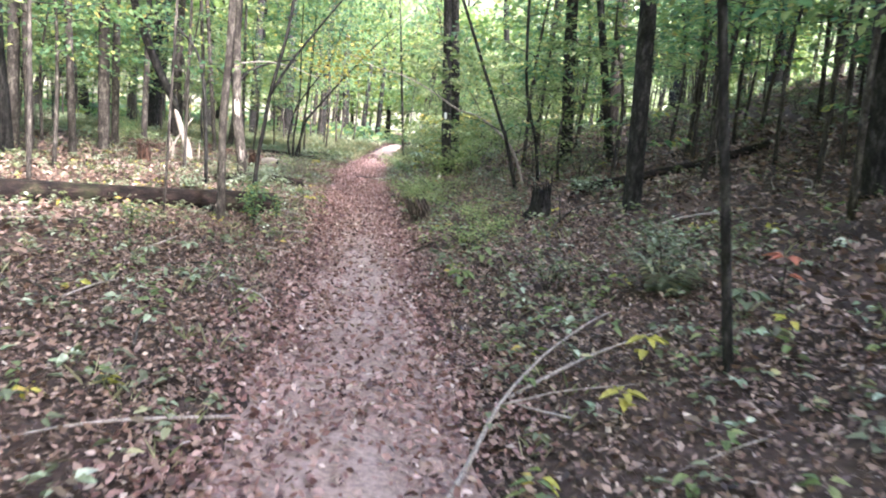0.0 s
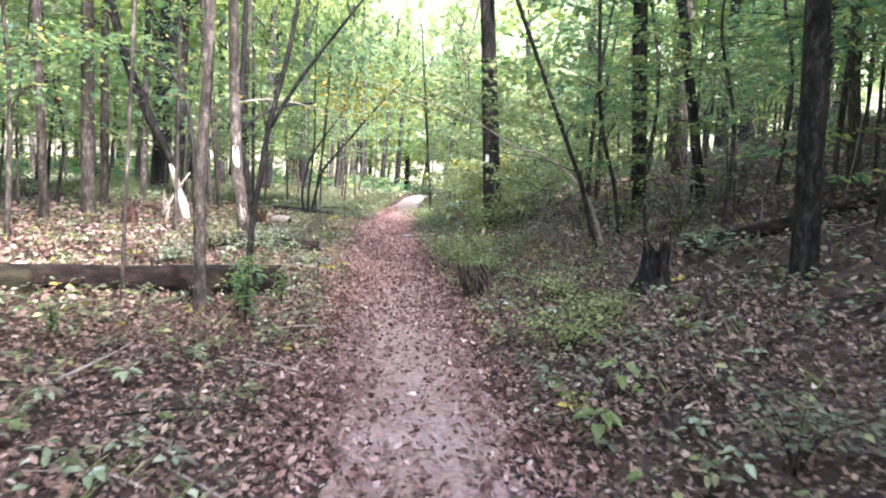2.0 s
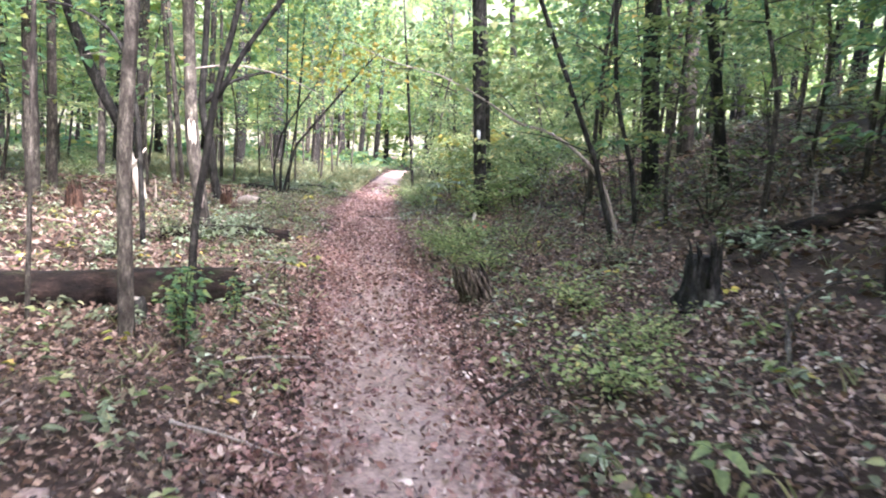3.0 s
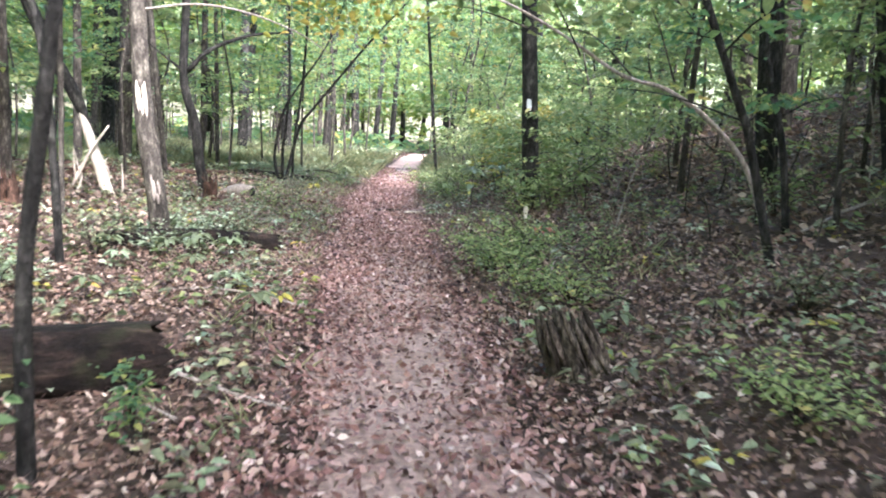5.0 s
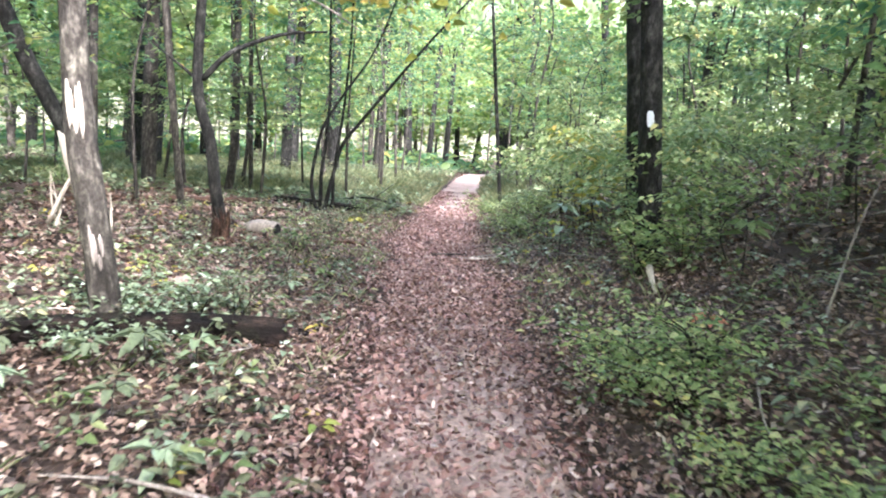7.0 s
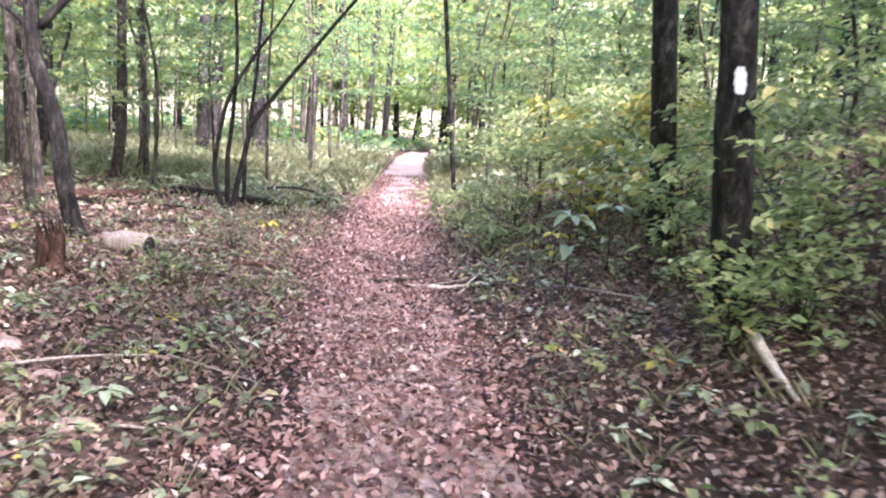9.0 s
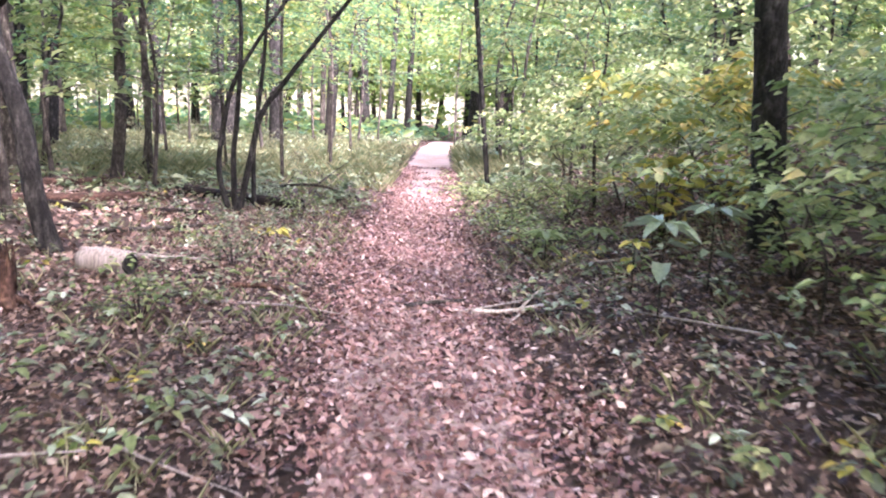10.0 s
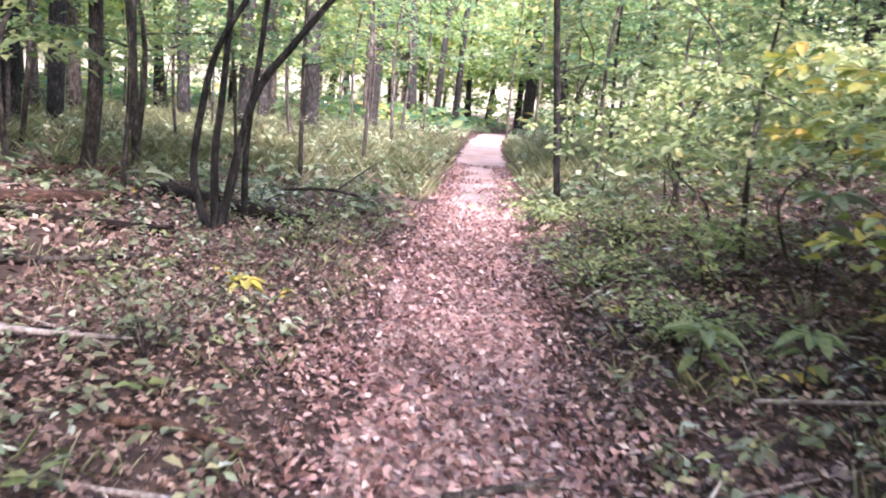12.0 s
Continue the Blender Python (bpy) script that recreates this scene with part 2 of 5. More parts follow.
def gz(x, y):
    x, y = np.asarray(x, float), np.asarray(y, float)
    s = x - trail_x(y)
    right = np.clip(s - 0.65, 0, None)
    hill = 0.27 * np.clip(right, 0, 3.5) + 0.34 * np.clip(right - 3.5, 0, 30) + 0.1 * np.clip(right - 33.5, 0, 60)
    hill = hill * np.interp(y, [20, 30, 55, 90], [1, 0.8, 0.45, 0.3])
    left = np.clip(-s - 0.7, 0, None)
    off = np.clip((np.abs(s) - 0.5) / 0.8, 0, 1)
    far = np.clip((np.hypot(x, y - 12) - 25) / 60, 0, 1)
    return hill + off * (0.045 + 0.05 * lumps(x * 0.9, y * 0.9)) + 0.02 * np.clip(left, 0, 3) + far * 0.8 * lumps(x * 0.07, y * 0.07)


def on_ground(x, y, lift=0.0):
    return (float(x), float(y), float(gz(x, y)) + lift)


def grid_mesh(name, xs, ys, zf, mat):
    X, Y = np.meshgrid(xs, ys)
    V = np.stack([X, Y, zf(X, Y)], -1).reshape(-1, 3)
    i = (np.arange(len(ys) - 1)[:, None] * len(xs) + np.arange(len(xs) - 1)[None, :]).ravel()
    return mesh_of(name, V, np.stack([i, i + 1, i + 1 + len(xs), i + len(xs)], 1), mat, True)


near_x, near_y = np.arange(-8, 9, 0.14), np.arange(-4, 40, 0.16)
grow = np.cumsum(0.3 * 1.16 ** np.arange(1, 42))
xs = np.concatenate([-8 - grow[::-1], near_x, near_x[-1] + grow])
ys = np.concatenate([-4 - grow[::-1], near_y, near_y[-1] + grow])
tagged(new("ground", grid_mesh("ground", xs, ys, gz, SOIL)), "brown forest floor of soil under fallen leaves", "ground", kind="structure")

# the trail: a beaten strip with uneven edges
ty = np.arange(-12, 70, 0.12)
tu = np.linspace(-1, 1, 15)
tw = np.interp(ty, [1, 4, 6, 13, 17, 25, 30], [0.72, 0.64, 0.56, 0.56, 0.55, 0.55, 0.7]) + 0.04 * np.sin(ty * 1.7) + 0.04 * np.sin(ty * 4.3 + 1) + 0.03 * np.sin(ty * 9.1)
tx = trail_x(ty)[:, None] + tu[None, :] * tw[:, None]
tz = gz(tx, ty[:, None] * np.ones_like(tx)) + 0.006 * (1 - tu[None, :] ** 8) - 0.03 * (np.abs(tu) > 0.98)[None, :]
tz = tz + 0.004 * np.sin(7 * tx + 3 * ty[:, None]) * np.sin(5 * ty[:, None] - 4 * tx)
idx = (np.arange(len(ty) - 1)[:, None] * 15 + np.arange(14)[None, :]).ravel()
trail_me = mesh_of("trail", np.stack([tx, ty[:, None] * np.ones_like(tx), tz], -1).reshape(-1, 3), np.stack([idx, idx + 1, idx + 16, idx + 15], 1), DIRT, True)
tagged(new("trail", trail_me), "narrow beaten dirt footpath with pinkish bare earth", "trail", kind="structure")


# ---- trees ----
def crown_leaves(name, centre, radii, n, size, mat, seed, clumps=26, fine=False):
    """A broken crown: leaves gathered in flat clumps within an ellipsoid."""
    g = np.random.default_rng(seed)
    c = unit(g.normal(size=(clumps, 3))) * g.uniform(0.35, 1, (clumps, 1)) ** 0.6 * np.array(radii) + np.array(centre)
    k = g.integers(0, clumps, n)
    spread = g.uniform(0.5, 1.0, clumps)[k][:, None] * np.array((0.34, 0.34, 0.16)) * max(radii[0], 1.0)
    P = c[k] + g.normal(size=(n, 3)) * spread
    D = unit(g.normal(size=(n, 3)) * (1, 1, 0.35) + (0, 0, -0.15))
    N = unit(g.normal(size=(n, 3)) * 0.55 + (0, 0, 1))
    L = size * g.uniform(0.7, 1.3, n)
    return leaf_mesh(name, P, D, N, L, L * 0.62, mat, fine)


HIGH_CROWNS = [crown_leaves("crown", (0, 0, 11.0), (3.6, 3.6, 3.6), 1050, 0.47, LEAF_HIGH, 30 + i) for i in range(3)]
FAR_CROWNS = [crown_leaves("crown", (0, 0, 7.0), (3.0, 3.0, 5.6), 1250, 0.46, LEAF_HIGH, 40 + i, 34) for i in range(3)]


def tall_tree_model(seed, radius, height, mat, crown, lean=0.3):
    """A forest tree whose trunk is bare far up, with limbs into a high crown."""
    g = np.random.default_rng(seed)
    t = thing("tree", "", "tree")
    b = g.uniform(-lean, lean, (4, 2))
    b[0] = 0
    pts = [(b[i][0], b[i][1], z) for i, z in enumerate((-0.25, height * 0.3, height * 0.65, height))]
    stem("trunk", pts, (radius * 1.6, radius * 1.05, radius * 0.95, radius * 0.85, radius * 0.7, radius * 0.5, radius * 0.25), mat, t, 10, 26, 0.06, seed)
    for i in range(4):
        h = height * g.uniform(0.42, 0.8)
        a = g.uniform(0, 6.28)
        ln = g.uniform(1.6, 3.0)
        x0, y0 = np.interp(h, [p[2] for p in pts], [p[0] for p in pts]), np.interp(h, [p[2] for p in pts], [p[1] for p in pts])
        stem("limb", [(x0, y0, h), (x0 + math.cos(a) * ln * 0.5, y0 + math.sin(a) * ln * 0.5, h + ln * 0.4), (x0 + math.cos(a) * ln, y0 + math.sin(a) * ln, h + ln)], (radius * 0.4, radius * 0.12), mat, t, 6, 7, 0, seed + i)
    part("crown", crown, t)
    return t


def sapling_model(seed, height, first, n_branch, reach, leaf, mat=LEAF_MID, bark=BARK, twigs=9, leaves=7, r=0.035, fine=True):
    """An understorey tree: a thin trunk and flat, layered sprays of leaves."""
    g = np.random.default_rng(seed)
    t = thing("sapling", "", "sapling")
    bend = g.uniform(-0.35, 0.35, (3, 2))
    pts = [(0, 0, -0.15), (bend[0][0] * 0.4, bend[0][1] * 0.4, height * 0.35), (bend[1][0], bend[1][1], height * 0.7), (bend[2][0] * 1.6, bend[2][1] * 1.6, height)]
    stem("trunk", pts, (r * 1.2, r, r * 0.8, r * 0.5, r * 0.2), bark, t, 7, 14, 0.04, seed)
    line = curve_points(pts, 40)
    P, D = [], []
    for b in range(n_branch):
        u = first + (1 - first) * (b + g.uniform(0, 0.8)) / n_branch
        o = line[min(39, int(u * 39))]
        a = b * 2.4 + g.uniform(-0.5, 0.5)
        ln = reach * (1.15 - 0.65 * (u - first) / (1 - first)) * g.uniform(0.7, 1.15)
        way = np.array((math.cos(a), math.sin(a), 0))
        rise = g.uniform(0.05, 0.4)
        bl = curve_points([o, o + way * ln * 0.5 + (0, 0, rise * ln * 0.5), o + way * ln + (0, 0, rise * ln * 0.55)], 9)
        V, F = tube(bl, (r * 0.32, r * 0.08), 4)
        part("branch", mesh_of("branch", V, F, bark, True), t)
        for k in range(twigs):
            v = 0.22 + 0.78 * k / max(1, twigs - 1)
            q = bl[min(8, int(v * 8))] + g.normal(size=3) * 0.04
            sgn = 1 if k % 2 else -1
            ta = a + sgn * g.uniform(0.6, 1.1)
            tl = ln * 0.42 * (1.15 - 0.6 * v) * g.uniform(0.7, 1.2)
            tway = np.array((math.cos(ta), math.sin(ta), g.uniform(-0.25, 0.12)))
            m = np.linspace(0.12, 1, leaves)[:, None]
            P.append(q + tway * tl * m + g.normal(size=(leaves, 3)) * (0.05, 0.05, 0.03))
            la = ta + np.where(np.arange(leaves) % 2, 1, -1) * g.uniform(0.4, 1.1, leaves)
            D.append(np.stack([np.cos(la), np.sin(la), g.uniform(-0.55, 0.1, leaves)], 1))
    P, D = np.vstack(P), np.vstack(D)
    N = unit(g.normal(size=P.shape) * 0.28 + (0, 0, 1))
    L = leaf * g.uniform(0.65, 1.25, len(P))
    part("crown", leaf_mesh("crown", P, D, N, L, L * 0.58, mat, fine), t)
    return t


def shrub_model(seed, height, n_stem, per, leaf, mat, spread=0.5, name="shrub"):
    """A low bush of several stems with leaves along them."""
    g = np.random.default_rng(seed)
    t = thing(name, "", "shrub")
    P, D = [], []
    for i in range(n_stem):
        a = 6.28 * i / n_stem + g.uniform(-0.4, 0.4)
        out, h = spread * g.uniform(0.5, 1.1), height * g.uniform(0.6, 1.05)
        way = np.array((math.cos(a), math.sin(a), 0))
        ln = curve_points([(0, 0, -0.05), way * out * 0.35 + (0, 0, h * 0.6), way * out + (0, 0, h * 0.95)], 10)
        V, F = tube(ln, (0.008, 0.003), 4)
        part("stem", mesh_of("stem", V, F, BARK, True), t)
        k = g.integers(3, 10, per)
        P.append(ln[k] + g.normal(size=(per, 3)) * (0.07, 0.07, 0.04) * (1 + spread))
        la = g.uniform(0, 6.28, per)
        D.append(np.stack([np.cos(la), np.sin(la), g.uniform(-0.4, 0.25, per)], 1))
    P, D = np.vstack(P), np.vstack(D)
    N = unit(g.normal(size=P.shape) * 0.3 + (0, 0, 1))
    L = leaf * g.uniform(0.6, 1.25, len(P))
    part("foliage", leaf_mesh("foliage", P, D, N, L, L * 0.6, mat), t)
    return t


def placed(model, x, y, turn=0.0, size=1.0, lift=0.0, tall=None):
    m = Matrix.Translation(on_ground(x, y, lift)) @ Matrix.Rotation(turn, 4, "Z") @ Matrix.Diagonal((size, size, tall or size, 1))
    return copy_thing(model, m)


def drop_model(model):
    for o in (*model.children_recursive, model):
        bpy.data.objects.remove(o)


SUNNY = ((3.2, 18.0, 0.3), (-4.6, 17.5, 2.6), (-5.6, 19.0, 2.4), (-4.3, 20.0, 1.6), (1.2, 30.5, 1.5), (1.6, 34.0, 2.0), (2.2, 38.5, 2.2), (1.5, 14.5, 0.2), (3.0, 21.3, 0.2))


def shades_sunny(x, y, z=11.0, reach=3.6):
    k = z / TO_SUN.z
    fx, fy = x - TO_SUN.x * k, y - TO_SUN.y * k
    return any(math.hypot(fx - sx, fy - sy) < sr + reach for sx, sy, sr in SUNNY)


# the trees that stand beside the trail, each by its foot, lean and girth
def known_tree(label, x, y, r, top, mat, crown=None, bends=(), name="tree", seg=14, group="", turn=0.0, flare=1.55, height=13.0, rough=0.07):
    """top: sideways lean in metres for each metre up, in x and y."""
    z0 = float(gz(x, y))
    t = thing(name, label, "tree" if r > 0.05 else "sapling", group, (x, y, z0))
    flare = flare if r > 0.07 else 1.2
    pts = [(-top[0] * 0.2, 0, -0.2), (0, 0, 0.0)] + [(dx, dy, h) for dx, dy, h in bends]
    last = pts[-1]
    for h in (3.5, height * 0.6, height):
        if h > last[2] + 0.8:
            pts.append((last[0] + top[0] * (h - last[2]), last[1] + top[1] * (h - last[2]), h))
    line = curve_points(pts, 70)
    V, F = tube(line, [r * flare * 1.1, r * flare, r * 1.12, r * 1.02, r, r * 0.96, r * 0.9, r * 0.85, r * 0.8, r * 0.7, r * 0.55, r * 0.3], seg, rough, int(abs(x * 31 + y * 17)))
    part("trunk", mesh_of("trunk", V, F, mat, True), t)
    if r >= 0.05:
        for i in range(4):
            o = line[int(np.argmax(line[:, 2] > 6.0 + 1.3 * i))]
            a, ln = i * 2.1 + x, 1.3 + 0.3 * (i % 2)
            stem("limb", [o, o + np.array((math.cos(a) * ln * 0.5, math.sin(a) * ln * 0.5, ln * 0.45)), o + np.array((math.cos(a) * ln, math.sin(a) * ln, ln * 1.1))], (r * 0.35, r * 0.1), mat, t, 6, 6)
        if not crown:
            c = part("crown", HIGH_CROWNS[1], t)
            c.location, c.scale = (top[0] * 9, top[1] * 9, 0), (0.42, 0.42, 1.0)
    if crown:
        c = part("crown", crown, t)
        c.location = (top[0] * 9, top[1] * 9, 0)
        c.rotation_euler = (0, 0, turn)
        c.scale = (0.55, 0.55, 0.95) if r < 0.14 else (0.7, 0.7, 1.0)
    elif r < 0.05:
        g = np.random.default_rng(int(abs(x * 13 + y * 7)))
        for i in range(8):
            o = line[int(69 * (0.38 + 0.6 * i / 8))]
            a, ln = i * 2.3 + g.uniform(0, 0.8), g.uniform(0.5, 1.1)
            way = np.array((math.cos(a), math.sin(a), 0.0))
            bl = curve_points([o, o + way * ln * 0.5 + (0, 0, 0.15), o + way * ln + (0, 0, 0.2)], 8)
            V, F = tube(bl, (r * 0.3, r * 0.1), 5)
            br = part("branch", mesh_of("branch", V, F, mat, True), t)
            k = g.integers(2, 8, 26)
            P = bl[k] + g.normal(size=(26, 3)) * (0.16, 0.16, 0.05)
            la = g.uniform(0, 6.28, 26)
            L = g.uniform(0.07, 0.13, 26)
            part("leaves", leaf_mesh("leaves", P, np.stack([np.cos(la), np.sin(la), g.uniform(-0.5, 0.1, 26)], 1), unit(g.normal(size=(26, 3)) * 0.25 + (0, 0, 1)), L, L * 0.58, LEAF_MID), br)
    return t


C = HIGH_CROWNS
blaze_tree = known_tree("dark-barked tree with a white painted trail blaze", 2.24, 17.84, 0.112, (-0.09, 0.0), BARK_DARK, C[0], ((-0.1, 0, 1.0), (-0.15, 0, 1.6)), seg=22, flare=1.35)
pair_tree = known_tree("dark tree beside the blazed tree with leafy twigs", 2.72, 20.1, 0.115, (-0.1, 0.0), BARK_DARK, C[1], ((-0.1, 0, 1.2),), seg=16)
bank_tree = known_tree("stout dark-barked tree on the leafy bank", 3.4, 9.05, 0.105, (-0.06, 0.0), BARK_DARK, C[2], ((-0.05, 0, 1.0),), seg=22)
known_tree("thin straight grey tree in front of the fallen log", -1.58, 9.95, 0.05, (0.0, 0.0), BARK_PALE, C[0], ((-0.03, 0, 1.3), (0.0, 0, 2.2)), turn=1.0)
tree_a = known_tree("grey tree with a torn pale patch of bare wood", -2.06, 15.55, 0.094, (-0.05, 0.0), BARK_PALE, C[1], ((-0.06, 0, 0.5), (-0.17, 0, 1.2), (-0.22, 0, 1.8)), turn=2.0, seg=18)
known_tree("young tree that stands on the bank", 4.95, 14.5, 0.075, (-0.2, 0.0), BARK_DARK, C[2], turn=0.5)
known_tree("dark tree on the bank behind the saplings", 4.5, 16.0, 0.13, (-0.08, 0.0), BARK_DARK, C[0], turn=2.5)
slope_tree = known_tree("dark trunk on the slope beside the path", 5.0, 7.0, 0.12, (-0.1, 0.0), BARK_DARK, C[1], turn=3.5)
known_tree("slim dark sapling close to the path", 1.97, 3.7, 0.026, (-0.18, 0.0), BARK_DARK, None, height=5, name="sapling")
known_tree("thin leaning sapling with a bare stem", 2.75, 12.6, 0.03, (-0.42, 0.1), BARK_DARK, None, ((-0.28, 0, 0.9), (-0.42, 0, 1.2)), height=6.5, name="sapling")
known_tree("thin crooked sapling under the trees", 3.3, 13.4, 0.028, (-0.08, 0.0), BARK_DARK, None, ((-0.12, 0, 0.7), (-0.4, 0, 1.7)), height=5.5, name="sapling")
thin_tree = known_tree("slender sapling beside the bright part of the path", 1.95, 28.1, 0.045, (-0.11, 0.0), BARK_DARK, None, height=6.5, name="sapling")
known_tree("thin stem beside the sunny clearing", -3.4, 16.6, 0.03, (0.0, 0.0), BARK, None, height=6, name="sapling")
known_tree("thin pale stem behind the fallen log", -2.35, 10.3, 0.017, (0.02, 0.0), BARK, None, height=6, name="sapling")
known_tree("young tree with a gentle bend in its stem", -3.96, 23.6, 0.06, (-0.1, 0.0), BARK, C[2], turn=4)
known_tree("mid-sized tree behind the clump", -4.2, 27.85, 0.095, (0.0, 0.0), BARK, C[0], ((0.12, 0, 1.2),), turn=5)
known_tree("slim straight tree at the edge of the grass", -3.84, 28.6, 0.055, (-0.03, 0.0), BARK, C[1], turn=1.5)
known_tree("slim tree standing beside the woodland grass", -4.56, 25.5, 0.06, (-0.08, 0.0), BARK, C[2], turn=0.2)
for x, y, r in ((-6.3, 28.9, 0.17), (-8.8, 37.0, 0.2), (-8.3, 33.9, 0.22), (-7.5, 43.0, 0.2), (-3.3, 41.9, 0.24), (-1.9, 49.2, 0.24), (-0.4, 58.0, 0.27), (5.4, 57.0, 0.3), (-5.5, 45.5, 0.2), (-7.6, 18.7, 0.13),
                (-6.8, 17.6, 0.09), (-6.0, 17.8, 0.085), (-6.2, 20.6, 0.14), (-6.4, 22.2, 0.1), (-6.9, 27.2, 0.1), (-4.9, 40.0, 0.2), (0.9, 62.0, 0.2), (2.2, 66.0, 0.22), (-2.6, 55.0, 0.14), (7.4, 31.0, 0.12), (8.2, 24.0, 0.14), (6.6, 19.5, 0.15)):
    known_tree("straight forest tree with brown furrowed bark", x, y, r, (float(rng.uniform(-0.05, 0.05)) * (2.4 if r < 0.12 else 1.0), 0.0), BARK if r < 0.19 else BARK_DARK, C[int(x * 7) % 3] if y < 30 and not shades_sunny(x, y) else None, group="trees of the wood", turn=x, seg=10)

def sprigs(tree, n, low, high, r, reach, mat, seed):
    """Leafy twigs that sprout from a trunk."""
    g = np.random.default_rng(seed)
    for i in range(n):
        h, a = low + (high - low) * (i + g.uniform(0, 0.8)) / n, g.uniform(0, 6.28)
        ln = reach * g.uniform(0.6, 1.15)
        o = np.array((math.cos(a) * r * 0.8 - 0.06 * h, math.sin(a) * r * 0.8, h))
        way = np.array((math.cos(a), math.sin(a), g.uniform(-0.1, 0.3)))
        line = curve_points([o, o + way * ln * 0.5, o + way * ln + (0, 0, -0.12 * ln)], 8)
        V, F = tube(line, (0.006, 0.002), 4)
        twig = part("twig", mesh_of("twig", V, F, BARK, True), tree)
        m = 22
        P = line[g.integers(2, 8, m)] + g.normal(size=(m, 3)) * (0.08, 0.08, 0.03)
        la = a + g.uniform(-1.3, 1.3, m)
        D = np.stack([np.cos(la), np.sin(la), g.uniform(-0.6, 0.1, m)], 1)
        L = g.uniform(0.06, 0.12, m)
        part("leaves", leaf_mesh("leaves", P, D, unit(g.normal(size=(m, 3)) * 0.3 + (0, 0, 1)), L, L * 0.58, mat), twig)


sprigs(blaze_tree, 9, 0.25, 1.3, 0.112, 0.55, LEAF_SPRAY, 81)
sprigs(blaze_tree, 5, 1.9, 3.2, 0.112, 0.45, LEAF_SPRAY, 82)
sprigs(pair_tree, 9, 0.3, 2.6, 0.115, 0.55, LEAF_SPRAY, 83)
sprigs(bank_tree, 14, 0.7, 3.2, 0.118, 0.5, LEAF_MID, 84)
sprigs(slope_tree, 10, 0.8, 3.2, 0.12, 0.5, LEAF_MID, 85)

# the white blaze, painted on the trunk's face towards the walker
a0, h0 = math.atan2(-0.93, -0.34), 1.8 - float(gz(2.24, 17.84))
bv, bf = [], []
for i in range(9):
    for j in range(7):
        u, v = j / 6 * 2 - 1, i / 8 * 2 - 1
        w = 0.029 * (1 + 0.12 * math.sin(i * 2.3 + (j > 3))) * (1 - 0.4 * abs(v) ** 4)
        a = a0 + u * w / 0.112
        lean = -0.13 - 0.09 * v * 0.085
        bv.append((lean + math.cos(a) * 0.126, math.sin(a) * 0.126, h0 + v * 0.075))
for i in range(8):
    for j in range(6):
        bf.append((i * 7 + j, i * 7 + j + 1, i * 7 + j + 8, i * 7 + j + 7))
part("blaze", mesh_of("blaze", bv, bf, PAINT, True), blaze_tree, "white painted blaze")

# torn patches of bare wood on the trunk
def torn(low0, top0, x_off, count, wide, mat):
    for i in range(count):
        a = math.atan2(-0.98, x_off) + (i - (count - 1) / 2) * wide
        low, top = low0 + 0.07 * math.sin(i * 2.9), top0 + 0.1 * math.sin(i * 1.9 + 1)
        cx = [float(np.interp(h, [0, 0.5, 1.2, 1.8, 3.5], [0, -0.06, -0.17, -0.22, -0.31])) for h in (low, (low + top) / 2, top)]
        pts = [(c + math.cos(a) * 0.092, math.sin(a) * 0.092, h) for c, h in zip(cx, (low, (low + top) / 2, top))]
        stem("torn_strip", pts, (0.004, 0.014, 0.016, 0.014, 0.004), mat, tree_a, 6, 9, 0.35, i, "pale bare wood")


torn(1.28, 1.5, 0.1, 5, 0.2, WOOD_PALE)
torn(0.42, 0.6, 0.3, 4, 0.2, WOOD_GREY)

# forked tree whose foot hides behind a stump
fork = known_tree("forked tree with a curved trunk", -2.86, 21.9, 0.085, (0.02, 0.0), BARK_DARK, C[0], ((-0.12, 0, 0.55), (-0.2, 0, 1.2), (-0.4, 0, 2.0)), turn=2.2)
stem("limb", [(-0.34, 0, 2.1), (0.05, 0, 2.5), (0.75, 0, 2.8), (1.4, 0.1, 2.9)], (0.05, 0.035, 0.015), BARK_DARK, fork, 7, 10)
stem("limb", [(-0.35, 0, 2.05), (-0.62, 0, 2.25), (-1.1, 0, 2.6)], (0.035, 0.012), BARK_DARK, fork, 6, 8)

# many-stemmed tree
clump = thing("multi_stem_tree", "tree of several thin dark curving stems from one foot", "tree", at=on_ground(-1.79, 24.75))
for pts, r in (([(0, 0, -0.1), (-0.16, 0, 0.5), (-0.1, 0, 1.1), (0.02, 0, 1.6), (0.3, 0, 2.1), (0.9, 0.2, 3.1), (1.4, 0.3, 4.6)], 0.04),
               ([(0.02, 0.08, -0.1), (0.0, 0.08, 0.7), (0.05, 0.08, 1.2), (0.1, 0.1, 2.2), (0.05, 0.1, 3.4), (0.0, 0.1, 6.0)], 0.042),
               ([(0.06, 0, -0.1), (0.2, 0, 0.6), (0.36, 0, 1.25), (0.66, 0, 1.68), (0.98, 0, 2.1), (1.6, 0, 2.9), (2.1, -0.1, 3.5), (2.9, -0.2, 4.4)], 0.046),
               ([(0.2, 0.45, -0.1), (0.2, 0.45, 0.8), (0.33, 0.45, 2.0), (0.4, 0.5, 3.5), (0.4, 0.5, 5.5)], 0.036)):
    stem("stem", pts, (r, r * 0.8, r * 0.7, r * 0.55, r * 0.25), BARK_DARK, clump, 8, 30, 0.05)
part("crown", crown_leaves("crown", (0.6, 0, 4.6), (2.2, 1.8, 1.3), 1800, 0.13, LEAF_MID, 71, 22), clump)

